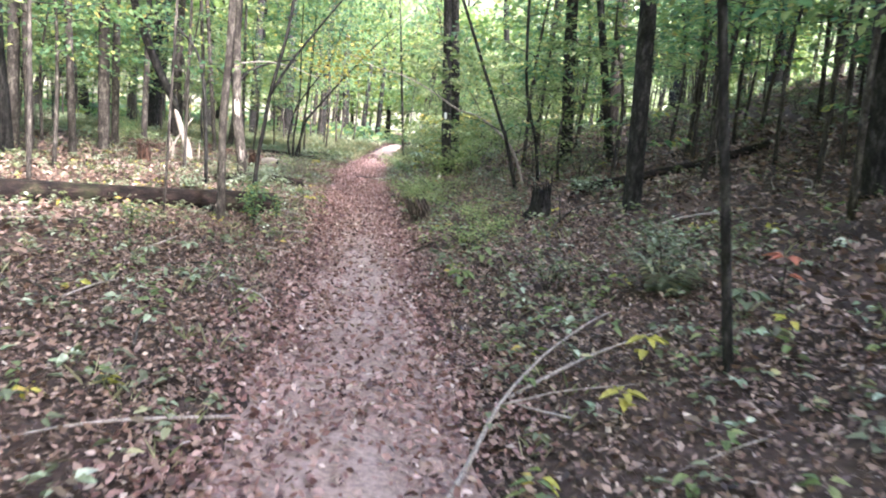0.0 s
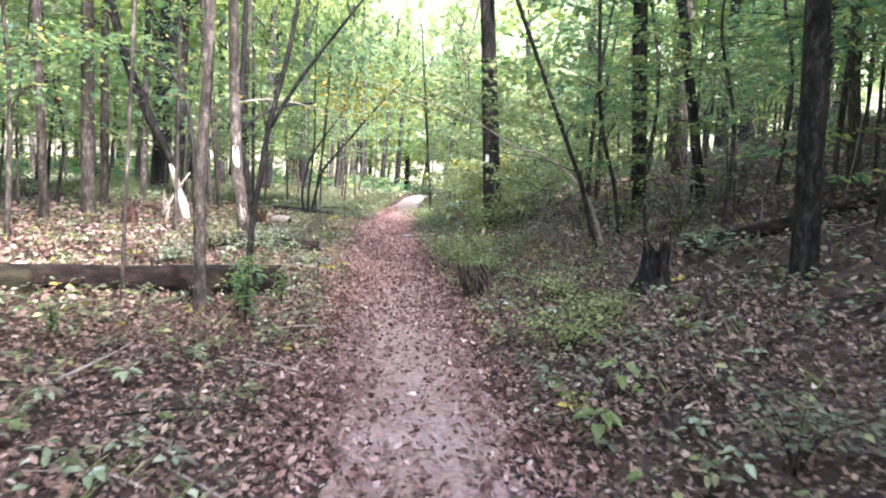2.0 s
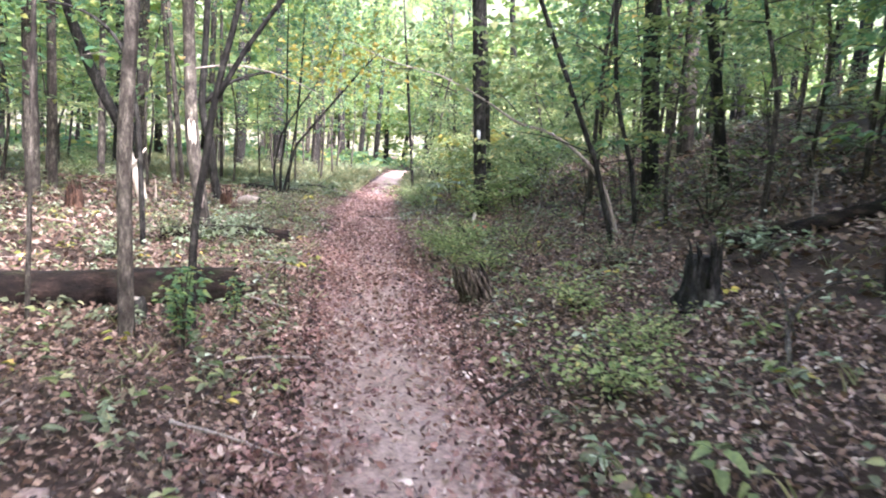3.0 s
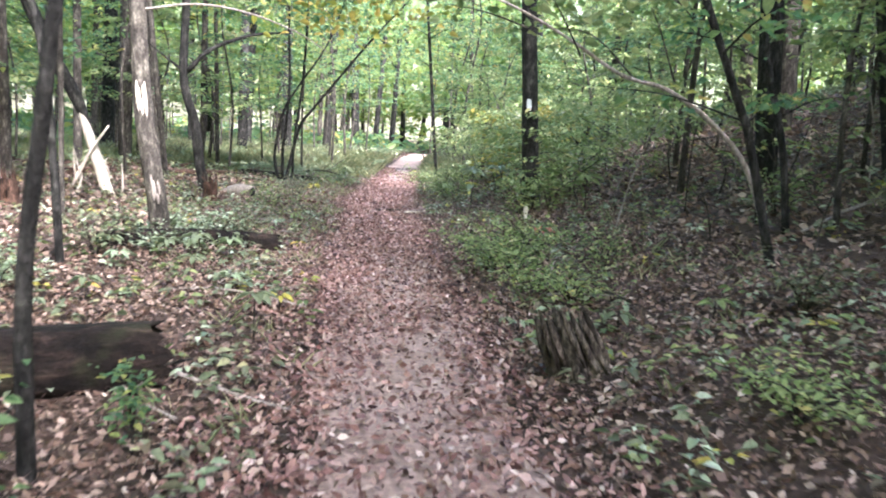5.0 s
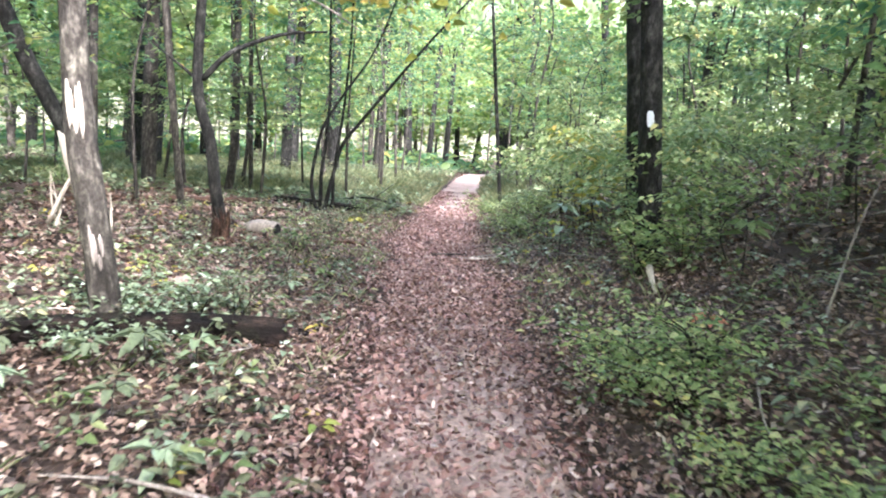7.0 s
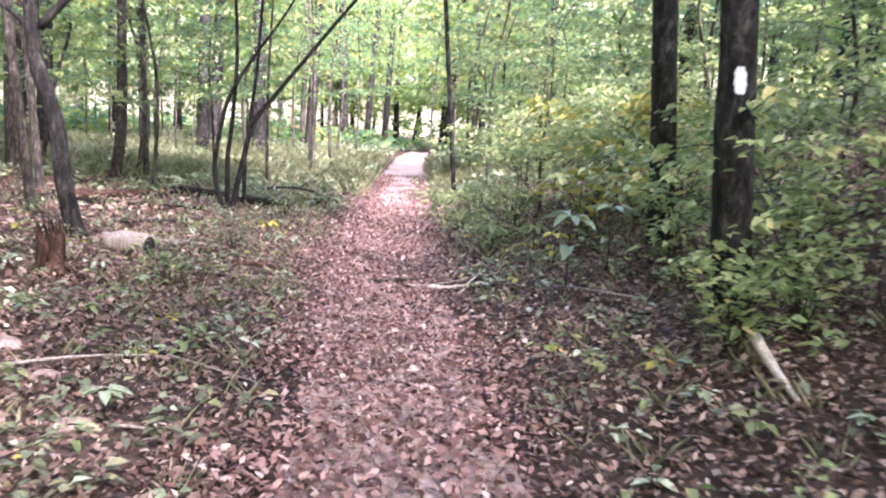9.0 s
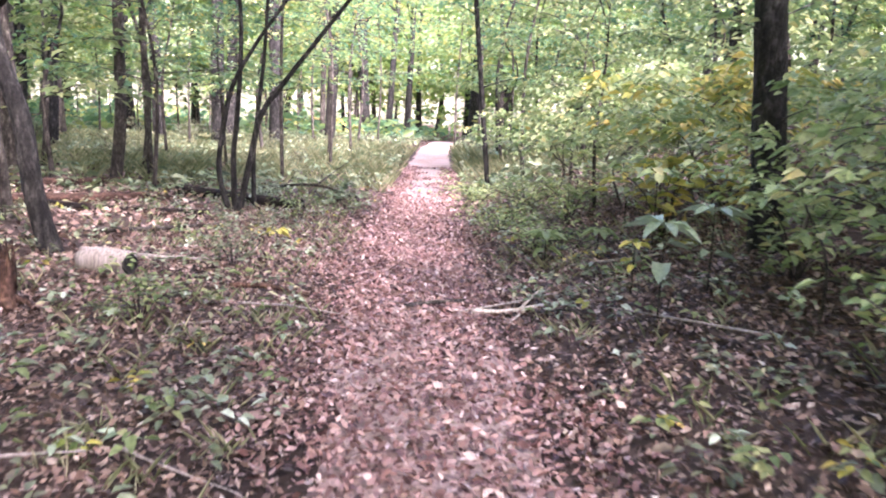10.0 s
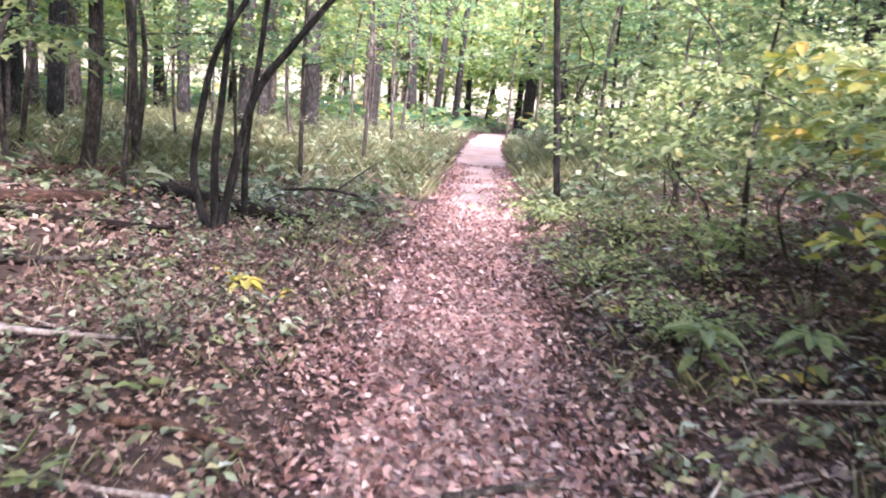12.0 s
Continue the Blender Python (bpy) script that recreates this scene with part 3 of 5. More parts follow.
# forked sapling at the log's end
fk = thing("sapling", "dark forked sapling in front of the fallen log", "sapling", at=on_ground(-1.22, 10.3))
stem("trunk", [(0, 0, -0.1), (0.0, 0, 0.7), (0.07, 0, 1.3), (0.13, 0, 1.75), (0.33, 0, 2.8), (0.45, 0, 4.8)], (0.033, 0.028, 0.025, 0.021, 0.01), BARK_DARK, fk, 9, 24, 0.05)
stem("limb", [(0.13, 0, 1.7), (0.38, 0, 2.15), (0.8, 0, 2.75), (1.35, 0, 3.5)], (0.022, 0.016, 0.006), BARK_DARK, fk, 7, 12)
part("crown", crown_leaves("crown", (0.6, 0.2, 4.2), (1.7, 1.5, 1.0), 1100, 0.12, LEAF_MID, 72, 16), fk)

# sapling bent over the trail, with a sharp elbow
bow = thing("bent_sapling", "pale thin sapling bent in an elbow over the path", "sapling", at=on_ground(3.0, 13.05))
b0 = float(gz(3.0, 13.05))
stem("trunk", [(0, 0, -0.1), (-0.24, 0, 1.16 - b0), (-0.53, 0, 1.5 - b0), (-0.93, 0, 1.75 - b0), (-1.3, 0, 1.84 - b0), (-1.72, 0, 2.07 - b0), (-2.2, 0, 2.28 - b0), (-2.7, 0, 2.38 - b0), (-3.2, 0, 2.56 - b0)],
     (0.022, 0.02, 0.018, 0.014, 0.01, 0.007, 0.004), WOOD_GREY, bow, 9, 46, 0.05)
for i, (u, s) in enumerate(((-1.2, 1), (-1.6, -1), (-2.0, 1), (-2.5, -1), (-0.9, -1))):
    stem("branch", [(u, 0, 1.82 - b0 + max(0, -u - 1.3) * 0.42), (u - 0.25, s * 0.3, 2.0 - b0 - u * 0.12), (u - 0.5, s * 0.75, 2.05 - b0 - u * 0.15)], (0.008, 0.003), BARK_PALE, bow, 5, 7)
part("foliage", crown_leaves("foliage", (-1.5, 0.15, 2.5 - b0), (1.3, 0.9, 0.4), 420, 0.1, LEAF_BRIGHT, 73, 18, True), bow)

# arched sapling
ar = thing("arched_sapling", "thin dark sapling arched over to one side", "sapling", at=on_ground(-2.5, 14.1))
stem("trunk", [(0, 0, -0.1), (-0.05, 0, 0.9), (-0.12, 0, 1.7), (-0.33, 0, 2.4), (-0.9, 0, 2.75), (-1.9, 0, 2.68), (-2.6, 0, 2.5)], (0.035, 0.03, 0.024, 0.015, 0.006), BARK_DARK, ar, 8, 30, 0.04)

for u, v in ((-0.5, 2.5), (-1.2, 2.75), (-1.9, 2.68), (-2.4, 2.56)):
    stem("twig", [(u, 0, v), (u - 0.15, -0.15, v + 0.2), (u - 0.35, -0.3, v + 0.28)], (0.006, 0.002), BARK_DARK, ar, 4, 6)
part("foliage", crown_leaves("foliage", (-1.6, -0.1, 2.75), (1.2, 0.6, 0.22), 260, 0.1, LEAF_MID, 75, 14, True), ar)

# broken leaning tree with bare white wood
sn = thing("broken_tree", "leaning broken tree with bare white splintered wood", "dead tree", at=on_ground(-3.95, 20.0))
stem("bare_trunk", [(0.02, 0, -0.1), (-0.18, 0, 0.55), (-0.42, 0, 1.3)], (0.1, 0.085, 0.08, 0.075, 0.04), WOOD_PALE, sn, 10, 14, 0.14, 3, "bare white splintered wood")
stem("trunk", [(-0.32, 0.04, 1.05), (-0.5, 0, 1.5), (-0.9, 0, 2.25), (-1.45, 0, 3.6), (-1.8, 0, 5.2), (-2.0, 0, 7.5)], (0.06, 0.095, 0.1, 0.09, 0.08, 0.06), BARK_DARK, sn, 12, 26, 0.07, 4)
stem("broken_branch", [(-0.5, -0.1, 0.1), (-0.25, -0.14, 0.6), (0.05, -0.16, 1.05)], (0.03, 0.025, 0.015), WOOD_PALE, sn, 7, 8, 0.1, 5, "pale broken branch")
for i in range(7):
    x = -0.1 + 0.35 * rng.uniform(-1, 1)
    stem("splinter", [(x, rng.uniform(-0.15, 0.15), 0), (x + rng.uniform(-0.08, 0.1), 0, 0.3), (x + rng.uniform(-0.15, 0.15), 0, rng.uniform(0.4, 0.75))], (0.022, 0.015, 0.003), WOOD_PALE, sn, 5, 6)

# random wood around
def five_saplings(fine, leaf, extra):
    kinds = ((4.6, 0.33, 13, 1.9, LEAF_MID), (5.8, 0.3, 15, 2.2, LEAF_MID), (3.6, 0.3, 11, 1.5, LEAF_BRIGHT), (6.6, 0.36, 16, 2.4, LEAF_MID), (4.2, 0.28, 12, 1.8, LEAF_SPRAY))
    return [sapling_model(101 + i, h, f, b, reach, leaf, mat, fine=fine, leaves=extra) for i, (h, f, b, reach, mat) in enumerate(kinds)]


saplings, wild = five_saplings(True, 0.12, 8), five_saplings(False, 0.16, 7)
talls = [tall_tree_model(201 + i, r, h, b, HIGH_CROWNS[i % 3]) for i, (r, h, b) in enumerate(((0.11, 13.5, BARK), (0.17, 14.5, BARK_DARK), (0.08, 12.5, BARK), (0.22, 15, BARK_DARK), (0.13, 13.5, BARK)))]
fars = [tall_tree_model(301 + i, r, 14, b, FAR_CROWNS[i % 3]) for i, (r, b) in enumerate(((0.14, BARK), (0.2, BARK_DARK), (0.1, BARK)))]
shrubs = [shrub_model(401, 0.75, 9, 26, 0.085, LEAF_LOW, 0.6), shrub_model(402, 0.55, 8, 24, 0.075, LEAF_BRIGHT, 0.55), shrub_model(403, 1.15, 9, 34, 0.09, LEAF_MID, 0.75), shrub_model(404, 0.5, 8, 22, 0.09, LEAF_BLUE, 0.5)]
for m in (*saplings, *wild):
    tagged(m, "young understorey tree with flat layers of green leaves", "sapling", "understorey trees")
for m in talls:
    tagged(m, "tall forest tree with a bare trunk", "tree", "trees of the wood")
for m in fars:
    tagged(m, "distant forest tree with leaves low down", "tree", "far trees")
for m in shrubs:
    tagged(m, "low leafy woodland shrub on the forest floor", "shrub", "shrubs of the floor")

taken = []


def free_spot(x, y, gap):
    if any((x - a) ** 2 + (y - b) ** 2 < gap * gap for a, b in taken):
        return False
    taken.append((x, y))
    return True


n = 0
while n < 95:
    x, y = float(rng.uniform(-38, 34)), float(rng.uniform(-22, 52))
    s = x - float(trail_x(y))
    if -7.2 < s < 5.2 and -1 < y < 42 or abs(s) < 2.6 or abs(s) < 11 and y > 24:
        continue
    fx, fy = x - TO_SUN.x * 17, y - TO_SUN.y * 17
    open_part = -7 < fx < 10 and 13 < fy < 33 and rng.uniform() < (0.93 if fy < 22 else 0.62)
    lit_left = -18 < x - 3.5 < -1.5 and 14 < y + 7.6 < 52 and rng.uniform() < 0.6
    if open_part or lit_left or shades_sunny(x, y) or not free_spot(x, y, 1.9):
        n += 0.2
        continue
    placed(talls[int(rng.integers(5))], x, y, rng.uniform(0, 6.28), rng.uniform(0.85, 1.2))
    n += 1
# unseen trees left of and behind the start, added to filter the sunlight
n = 0
while n < 10:
    x, y = float(rng.uniform(-26, -3)), float(rng.uniform(-16, 13))
    if x > -1.0 - 0.62 * max(y, 0) - 1.5 * (y > 0) or shades_sunny(x, y) or not free_spot(x, y, 1.7):
        n += 0.2
        continue
    placed(talls[int(rng.integers(5))], x, y, rng.uniform(0, 6.28), rng.uniform(0.85, 1.2))
    n += 1
# tree added on the bank so that its crown shades the path near y 24
for x, y, k, sc in ((6.0, 12.4, 2, 0.8),):
    placed(talls[k], x, y, x * 5 + y, sc)
    taken.append((x, y))
# unseen trees behind to the right, added to keep sun off the bank
n = 0
while n < 46:
    x, y = float(rng.uniform(8.2, 21)), float(rng.uniform(-15, 2.2))
    if shades_sunny(x, y) or not free_spot(x, y, 1.6):
        n += 0.2
        continue
    placed(talls[int(rng.integers(5))], x, y, rng.uniform(0, 6.28), rng.uniform(0.8, 1.1))
    n += 1
n = 0
for x, y in ((0.2, 70), (6.6, 70), (3.6, 76), (-1.6, 66), (8.6, 64), (1.8, 80), (5.6, 82)):
    placed(fars[int(x * 3) % 3], x, y, x + y, 1.0)
while n < 100:
    a, d = float(rng.uniform(-1.35, 1.35)), float(rng.uniform(36, 95))
    x, y = math.sin(a) * d, math.cos(a) * d + 6
    if abs(x - float(trail_x(y))) < 2.5 and y < 60 or y < 30 and abs(x) < 34 or not free_spot(x, y, 2.0):
        n += 0.1
        continue
    placed(fars[int(rng.integers(3))], x, y, rng.uniform(0, 6.28), rng.uniform(0.85, 1.3))
    n += 1
n = 0
while n < 128:
    x, y = float(rng.uniform(-22, 24)), float(rng.uniform(4, 60))
    s = x - float(trail_x(y))
    low = 2.8 if s > 0 else 4.6
    if abs(s) < low or (-7.5 < x < -2 and y < 27) or (s < 4 and y < 13) or shades_sunny(x, y, 4.0, 0.8) or not free_spot(x, y, 1.7):
        n += 0.1
        continue
    placed(wild[int(rng.integers(5))], x, y, rng.uniform(0, 6.28), rng.uniform(0.8, 1.3))
    n += 1
near_set = ((4.2, 12.2, 4, 0.85), (5.0, 20.0, 2, 0.8), (4.8, 10.2, 0, 0.9), (4.6, 23.5, 4, 0.8), (2.9, 26.2, 2, 0.7), (4.0, 29.5, 0, 0.8), (3.0, 33, 2, 0.9), (5.6, 12.6, 1, 0.9), (6.0, 9.0, 3, 0.8), (4.9, 5.0, 4, 0.9), (-2.9, 30.5, 0, 0.8), (-1.2, 35.5, 3, 1.0), (-2.2, 44, 1, 1.2), (4.6, 41, 1, 1.1), (-4.8, 33.5, 1, 0.9), (0.2, 50, 3, 1.2), (3.9, 52, 3, 1.3))
far_set = ((-4.5, 11.6, 3, 0.95), (-5.2, 14.5, 1, 1.0), (-6.2, 12.0, 3, 1.0), (-4.9, 24.2, 3, 0.9), (-1.7, 29.4, 1, 0.9), (2.95, 30.2, 3, 0.95), (-1.0, 32.6, 3, 1.0), (3.4, 36, 3, 1.1), (-0.7, 39.5, 1, 1.25), (-3.2, 26.4, 1, 0.85), (-0.6, 45, 3, 1.3), (4.2, 46, 1, 1.3), (-3.0, 36.5, 4, 1.3), (3.9, 33.2, 4, 1.1), (2.4, 23.2, 2, 0.6), (-1.9, 48, 3, 1.3), (5.2, 38, 4, 1.3), (3.6, 13.2, 2, 0.7))
for x, y, k, sc in near_set + far_set:
    placed(saplings[k], x, y, x * 3 + y, sc)
for i in range(170):
    x, y = float(rng.uniform(-14, 15)), float(rng.uniform(-1, 52))
    s = x - float(trail_x(y))
    if -1.5 < s < 1.25 or (abs(s) < 3 and y < 12) or (s < 0 and y < 14 and s > -4) or (s < 0 and y < 24 and rng.uniform() < 0.6):
        continue
    k = int(rng.choice([0, 0, 1, 2, 3, 0, 1]))
    placed(shrubs[k], x, y, rng.uniform(0, 6.28), rng.uniform(0.6, 1.15))
for i in range(58):
    x, y = float(rng.uniform(4.4, 13)), float(rng.uniform(5, 32))
    if free_spot(x, y, 0.95):
        placed(saplings[int(rng.integers(5))], x, y, rng.uniform(0, 6.28), rng.uniform(0.6, 1.0))
for i in range(26):
    x, y = float(rng.uniform(11, 20)), float(rng.uniform(7, 34))
    if free_spot(x, y, 1.3):
        placed(wild[int(rng.choice([0, 1, 3, 1]))], x, y, rng.uniform(0, 6.28), rng.uniform(1.1, 1.5))
for x, y, k, sc in ((-8.5, 15.5, 4, 1.2), (-9.5, 20, 2, 1.4), (-11, 17, 4, 1.4), (-8.2, 24, 4, 1.2), (-12, 24, 2, 1.5), (-7.8, 12.5, 2, 1.3), (-10, 28, 4, 1.4), (-6.6, 31, 4, 1.2), (-13, 20, 4, 1.5)):
    placed(wild[k], x, y, x * 3 + y, sc)
low_spray = tagged(sapling_model(106, 1.25, 0.5, 7, 1.15, 0.1, LEAF_SPRAY, BARK, 8, 6, 0.011), "low sapling with flat sprays of pale yellow-green leaves", "sapling", "low sprays on the bank")
for x, y, sc in ((2.3, 18.7, 0.8), (2.7, 17.0, 0.75), (3.2, 18.4, 0.9), (2.5, 21.0, 0.85), (3.1, 22.0, 1.0), (3.4, 20.3, 1.0), (3.3, 24.6, 1.0), (4.2, 22.6, 1.1), (4.0, 17.4, 1.0), (3.7, 15.6, 0.9)):
    placed(low_spray, x, y, x * 5 + y * 2, sc)
for x, y, sc in ((2.2, 23.9, 0.9), (2.7, 23.0, 1.0), (3.6, 23.4, 1.1), (2.4, 25.2, 0.9), (3.0, 26.8, 1.1), (4.4, 25.4, 1.2), (3.8, 28.0, 1.2), (2.6, 28.4, 1.0), (4.9, 21.2, 1.1), (5.4, 23.6, 1.2), (3.3, 19.6, 0.9), (4.7, 19.0, 1.0)):
    placed(low_spray, x, y, x * 3 + y * 5, sc)
low_yellow = tagged(sapling_model(107, 1.35, 0.45, 7, 1.15, 0.13, LEAF_YELLOW, BARK, 8, 6, 0.011), "low sapling whose leaf sprays turn yellow and orange", "sapling", "low sprays on the bank")
for x, y, sc in ((2.95, 21.5, 1.0), (3.5, 22.3, 0.9)):
    placed(low_yellow, x, y, x * 4 + y, sc)
drop_model(low_yellow)
for x, y, k, sc in ((5.2, 8.2, 0, 0.8), (5.7, 10.0, 1, 0.75), (5.4, 11.9, 0, 0.85), (6.4, 12.6, 3, 0.8), (6.6, 9.2, 1, 0.9), (7.2, 11.2, 0, 1.0), (6.0, 14.3, 1, 0.8), (7.4, 13.6, 3, 0.9), (6.0, 6.6, 0, 0.9), (8.2, 9.4, 3, 0.9), (8.6, 12.4, 1, 1.0)):
    placed(saplings[k], x, y, x * 7 + y * 3, sc)
for m in (low_spray, *talls, *fars, *saplings, *wild):
    drop_model(m)

# ---- fallen logs and stumps ----
def log(label, a, b, r, mat, bend=0.0, name="fallen_log", sink=0.25, seg=30, seed=1):
    """A lying trunk: its bark splits into long ridges, and the end is broken."""
    o, e = np.array(on_ground(*a)), np.array(on_ground(*b))
    t = thing(name, label, "log", at=tuple(o))
    mid = (o + e) / 2
    lift = r * (1 - sink)
    way = Vector(e - o)
    length = way.length
    turn = way.to_track_quat("Z", "Y").to_matrix().to_4x4()
    sag = turn.inverted() @ Vector((0, 0, float(gz(mid[0], mid[1])) - mid[2] + bend))
    g = np.random.default_rng(seed)
    ph = g.uniform(0, 6.28, 8)
    n = max(12, int(length / 0.07))
    V = []
    for i in range(n):
        u = i / (n - 1)
        z = u * length
        arch = 4 * u * (1 - u)
        for j in range(seg):
            th = 2 * math.pi * j / seg
            ridge = sum(math.sin(k * th + ph[q] + 0.5 * math.sin(z * (0.7 + 0.3 * q) + ph[q])) for q, k in enumerate((5, 7, 9, 13)))
            swell = math.sin(3 * th + z * 1.7 + ph[5]) + math.sin(2 * th - z * 2.6 + ph[6]) + 0.6 * math.sin(th + z * 5.1 + ph[7])
            rr = r * (1 - 0.1 * u) * (1 + 0.022 * ridge + 0.03 * swell + g.normal(0, 0.012))
            zz = z + (r * 0.4 * math.sin(4 * th + ph[0]) * math.sin(7 * th + ph[1]) if i == 0 else 0)
            V.append((sag.x * arch + math.cos(th) * rr, sag.y * arch + math.sin(th) * rr, zz))
    F = [(i * seg + j, i * seg + (j + 1) % seg, (i + 1) * seg + (j + 1) % seg, (i + 1) * seg + j) for i in range(n - 1) for j in range(seg)]
    F.append(tuple(range((n - 1) * seg, n * seg)))
    trunk = part("trunk", mesh_of("trunk", V, F, mat, True), t)
    trunk.matrix_basis = Matrix.Translation((0, 0, lift)) @ turn
    V, F = tube([(0, 0, r * 0.25), (0, 0, r * 0.3)], (r * 0.93, r * 0.9), 18, 0.05, seed)
    end = part("broken_end", mesh_of("broken_end", V, F, BARK_RED), t, "dark weathered end")
    end.matrix_basis = trunk.matrix_basis
    return t


log("long dark mossy fallen log on the leaves", (-1.06, 11.43), (-8.6, 8.2), 0.165, BARK_LOG)
log("short mossy log beside the path", (-0.9, 15.5), (-2.5, 14.95), 0.1, BARK_LOG, seed=4)
log("dark log lying on the bank", (3.3, 11.2), (6.4, 11.5), 0.085, BARK_LOG, seed=5)
log("grey fallen trunk beyond the grass", (-3.4, 28.2), (-7.6, 25.8), 0.08, BARK_RED, seed=6, seg=16)
log("weathered brown log on the leaves of the clearing", (-3.0, 25.9), (-6.4, 23.9), 0.07, BARK_RED, seed=9, seg=16)
log("dark log behind the stems", (-1.0, 25.2), (-2.9, 26.6), 0.09, BARK_LOG, seed=7, seg=16)
log("dark log beside the clump of stems", (-2.0, 24.3), (-4.6, 25.1), 0.06, BARK_LOG, seed=8, seg=16)


def stump(label, x, y, r, h, mat, seed, splinters=0, top=WOOD_GREY):
    t = thing("stump", label, "stump", at=on_ground(x, y))
    V, F = tube([(0, 0, -0.1), (0, 0, 0.02), (0.01, 0, h * 0.3), (0.01, 0.01, h * 0.65), (0.0, 0.01, h)], (r * 1.45, r * 1.3, r * 1.05, r, r * 0.9), 18, 0.2, seed)
    part("body", mesh_of("body", V, F, mat, True), t)
    V, F = tube([(0, 0.01, h - 0.004), (0, 0.01, h + 0.012)], (r * 0.85, r * 0.75), 14, 0.12, seed)
    part("broken_top", mesh_of("broken_top", V, F, top), t, "weathered broken top")
    g = np.random.default_rng(seed)
    for i in range(splinters):
        a = g.uniform(0, 6.28)
        d = r * g.uniform(0.5, 1.0)
        x0, y0 = math.cos(a) * d, math.sin(a) * d
        stem("splinter", [(x0, y0, h * 0.4), (x0 * 1.1, y0 * 1.1, h), (x0 * 1.35 - 0.03, y0 * 1.3, h * g.uniform(1.15, 1.6))], (0.022, 0.015, 0.004), mat, t, 5, 5)
    for i in range(4):
        a = i * 1.6 + g.uniform(0, 1)
        stem("root", [(math.cos(a) * r * 0.8, math.sin(a) * r * 0.8, h * 0.25), (math.cos(a) * r * 1.7, math.sin(a) * r * 1.7, 0.03), (math.cos(a) * r * 2.6, math.sin(a) * r * 2.6, -0.04)], (r * 0.3, r * 0.22, r * 0.08), mat, t, 7, 7, 0.1, seed + i)
    return t


stump("reddish rotten stump in the clearing", -4.55, 17.9, 0.14, 0.36, BARK_RED, 11, 16, BARK_RED)
stump("dark reddish weathered stump in front of the forked tree", -2.42, 19.95, 0.1, 0.3, BARK_RED, 12, 14, BARK_RED)
def fluted_stump(label, x, y, r, h, lean):
    """A rotten stump worn into slanting flutes, hollow and jagged at the top."""
    t = thing("stump", label, "stump", at=on_ground(x, y))
    g = np.random.default_rng(77)
    seg, n = 44, 16
    jag = [h * (0.78 + 0.2 * math.sin(k * 0.63 + 1) + 0.14 * g.uniform(-1, 1)) for k in range(seg)]
    V = []
    for i in range(n):
        u = i / (n - 1)
        for j in range(seg):
            th = 2 * math.pi * j / seg
            flute = abs(math.sin(4.5 * th + 0.5 * u)) + 0.5 * abs(math.sin(8 * th + 2 + u))
            rr = r * (1.35 - 0.5 * u ** 0.6) * (0.78 + 0.24 * flute + 0.03 * g.normal())
            z = -0.06 + u * (jag[j] + 0.06)
            V.append((lean * max(z, 0) + math.cos(th) * rr, math.sin(th) * rr, z))
    for j in range(seg):
        th = 2 * math.pi * j / seg
        V.append((lean * h * 0.5 + math.cos(th) * r * 0.45, math.sin(th) * r * 0.45, h * 0.55))
    F = [(i * seg + j, i * seg + (j + 1) % seg, (i + 1) * seg + (j + 1) % seg, (i + 1) * seg + j) for i in range(n) for j in range(seg)]
    F.append(tuple(range(n * seg, (n + 1) * seg)))
    part("body", mesh_of("body", V, F, BARK_STUMP, True), t)
    for i in range(15):
        a = i * 0.42 + g.uniform(-0.1, 0.1)
        c, d = math.cos(a), math.sin(a)
        lo, hi = h * g.uniform(0.05, 0.3), h * g.uniform(0.75, 1.15)
        r0, r1 = r * 1.2, r * 0.98
        stem("fibre", [(c * r0 + lean * lo, d * r0, lo), (c * (r0 + r1) / 2 + lean * (lo + hi) / 2, d * (r0 + r1) / 2, (lo + hi) / 2), (c * r1 + lean * hi, d * r1, hi)], (0.007, 0.02, 0.018, 0.006), BARK_STUMP, t, 6, 8, 0.25, i)
    return t


fluted_stump("rotten grey-brown stump with slanting fibrous flutes beside the path", 1.16, 11.62, 0.15, 0.33, -0.5)
stump("dark rotten stump on the bank", 2.5, 10.0, 0.13, 0.36, BARK_DARK, 14, 12, BARK_DARK)
stump("small dark stump among the herbs", -1.75, 10.7, 0.1, 0.14, BARK_DARK, 15, 3)


# ---- fallen branches ----
def fallen(label, pts, r, mat=WOOD_GREY, forks=(), name="fallen_branch", lift=0.02, seed=0):
    """pts: places on the ground, with a height over it."""
    o = np.array(on_ground(pts[0][0], pts[0][1]))
    t = thing(name, label, "branch", at=tuple(o))
    def world(q):
        return np.array(on_ground(q[0], q[1], lift + (q[2] if len(q) > 2 else 0))) - o
    stem("stick", [world(q) for q in pts], (r, r * 0.85, r * 0.6, r * 0.35), mat, t, 8, 22, 0.12, seed)
    for f in forks:
        stem("side_twig", [world(q) for q in f], (r * 0.6, r * 0.4, r * 0.15), mat, t, 6, 10, 0.1, seed)
    return t


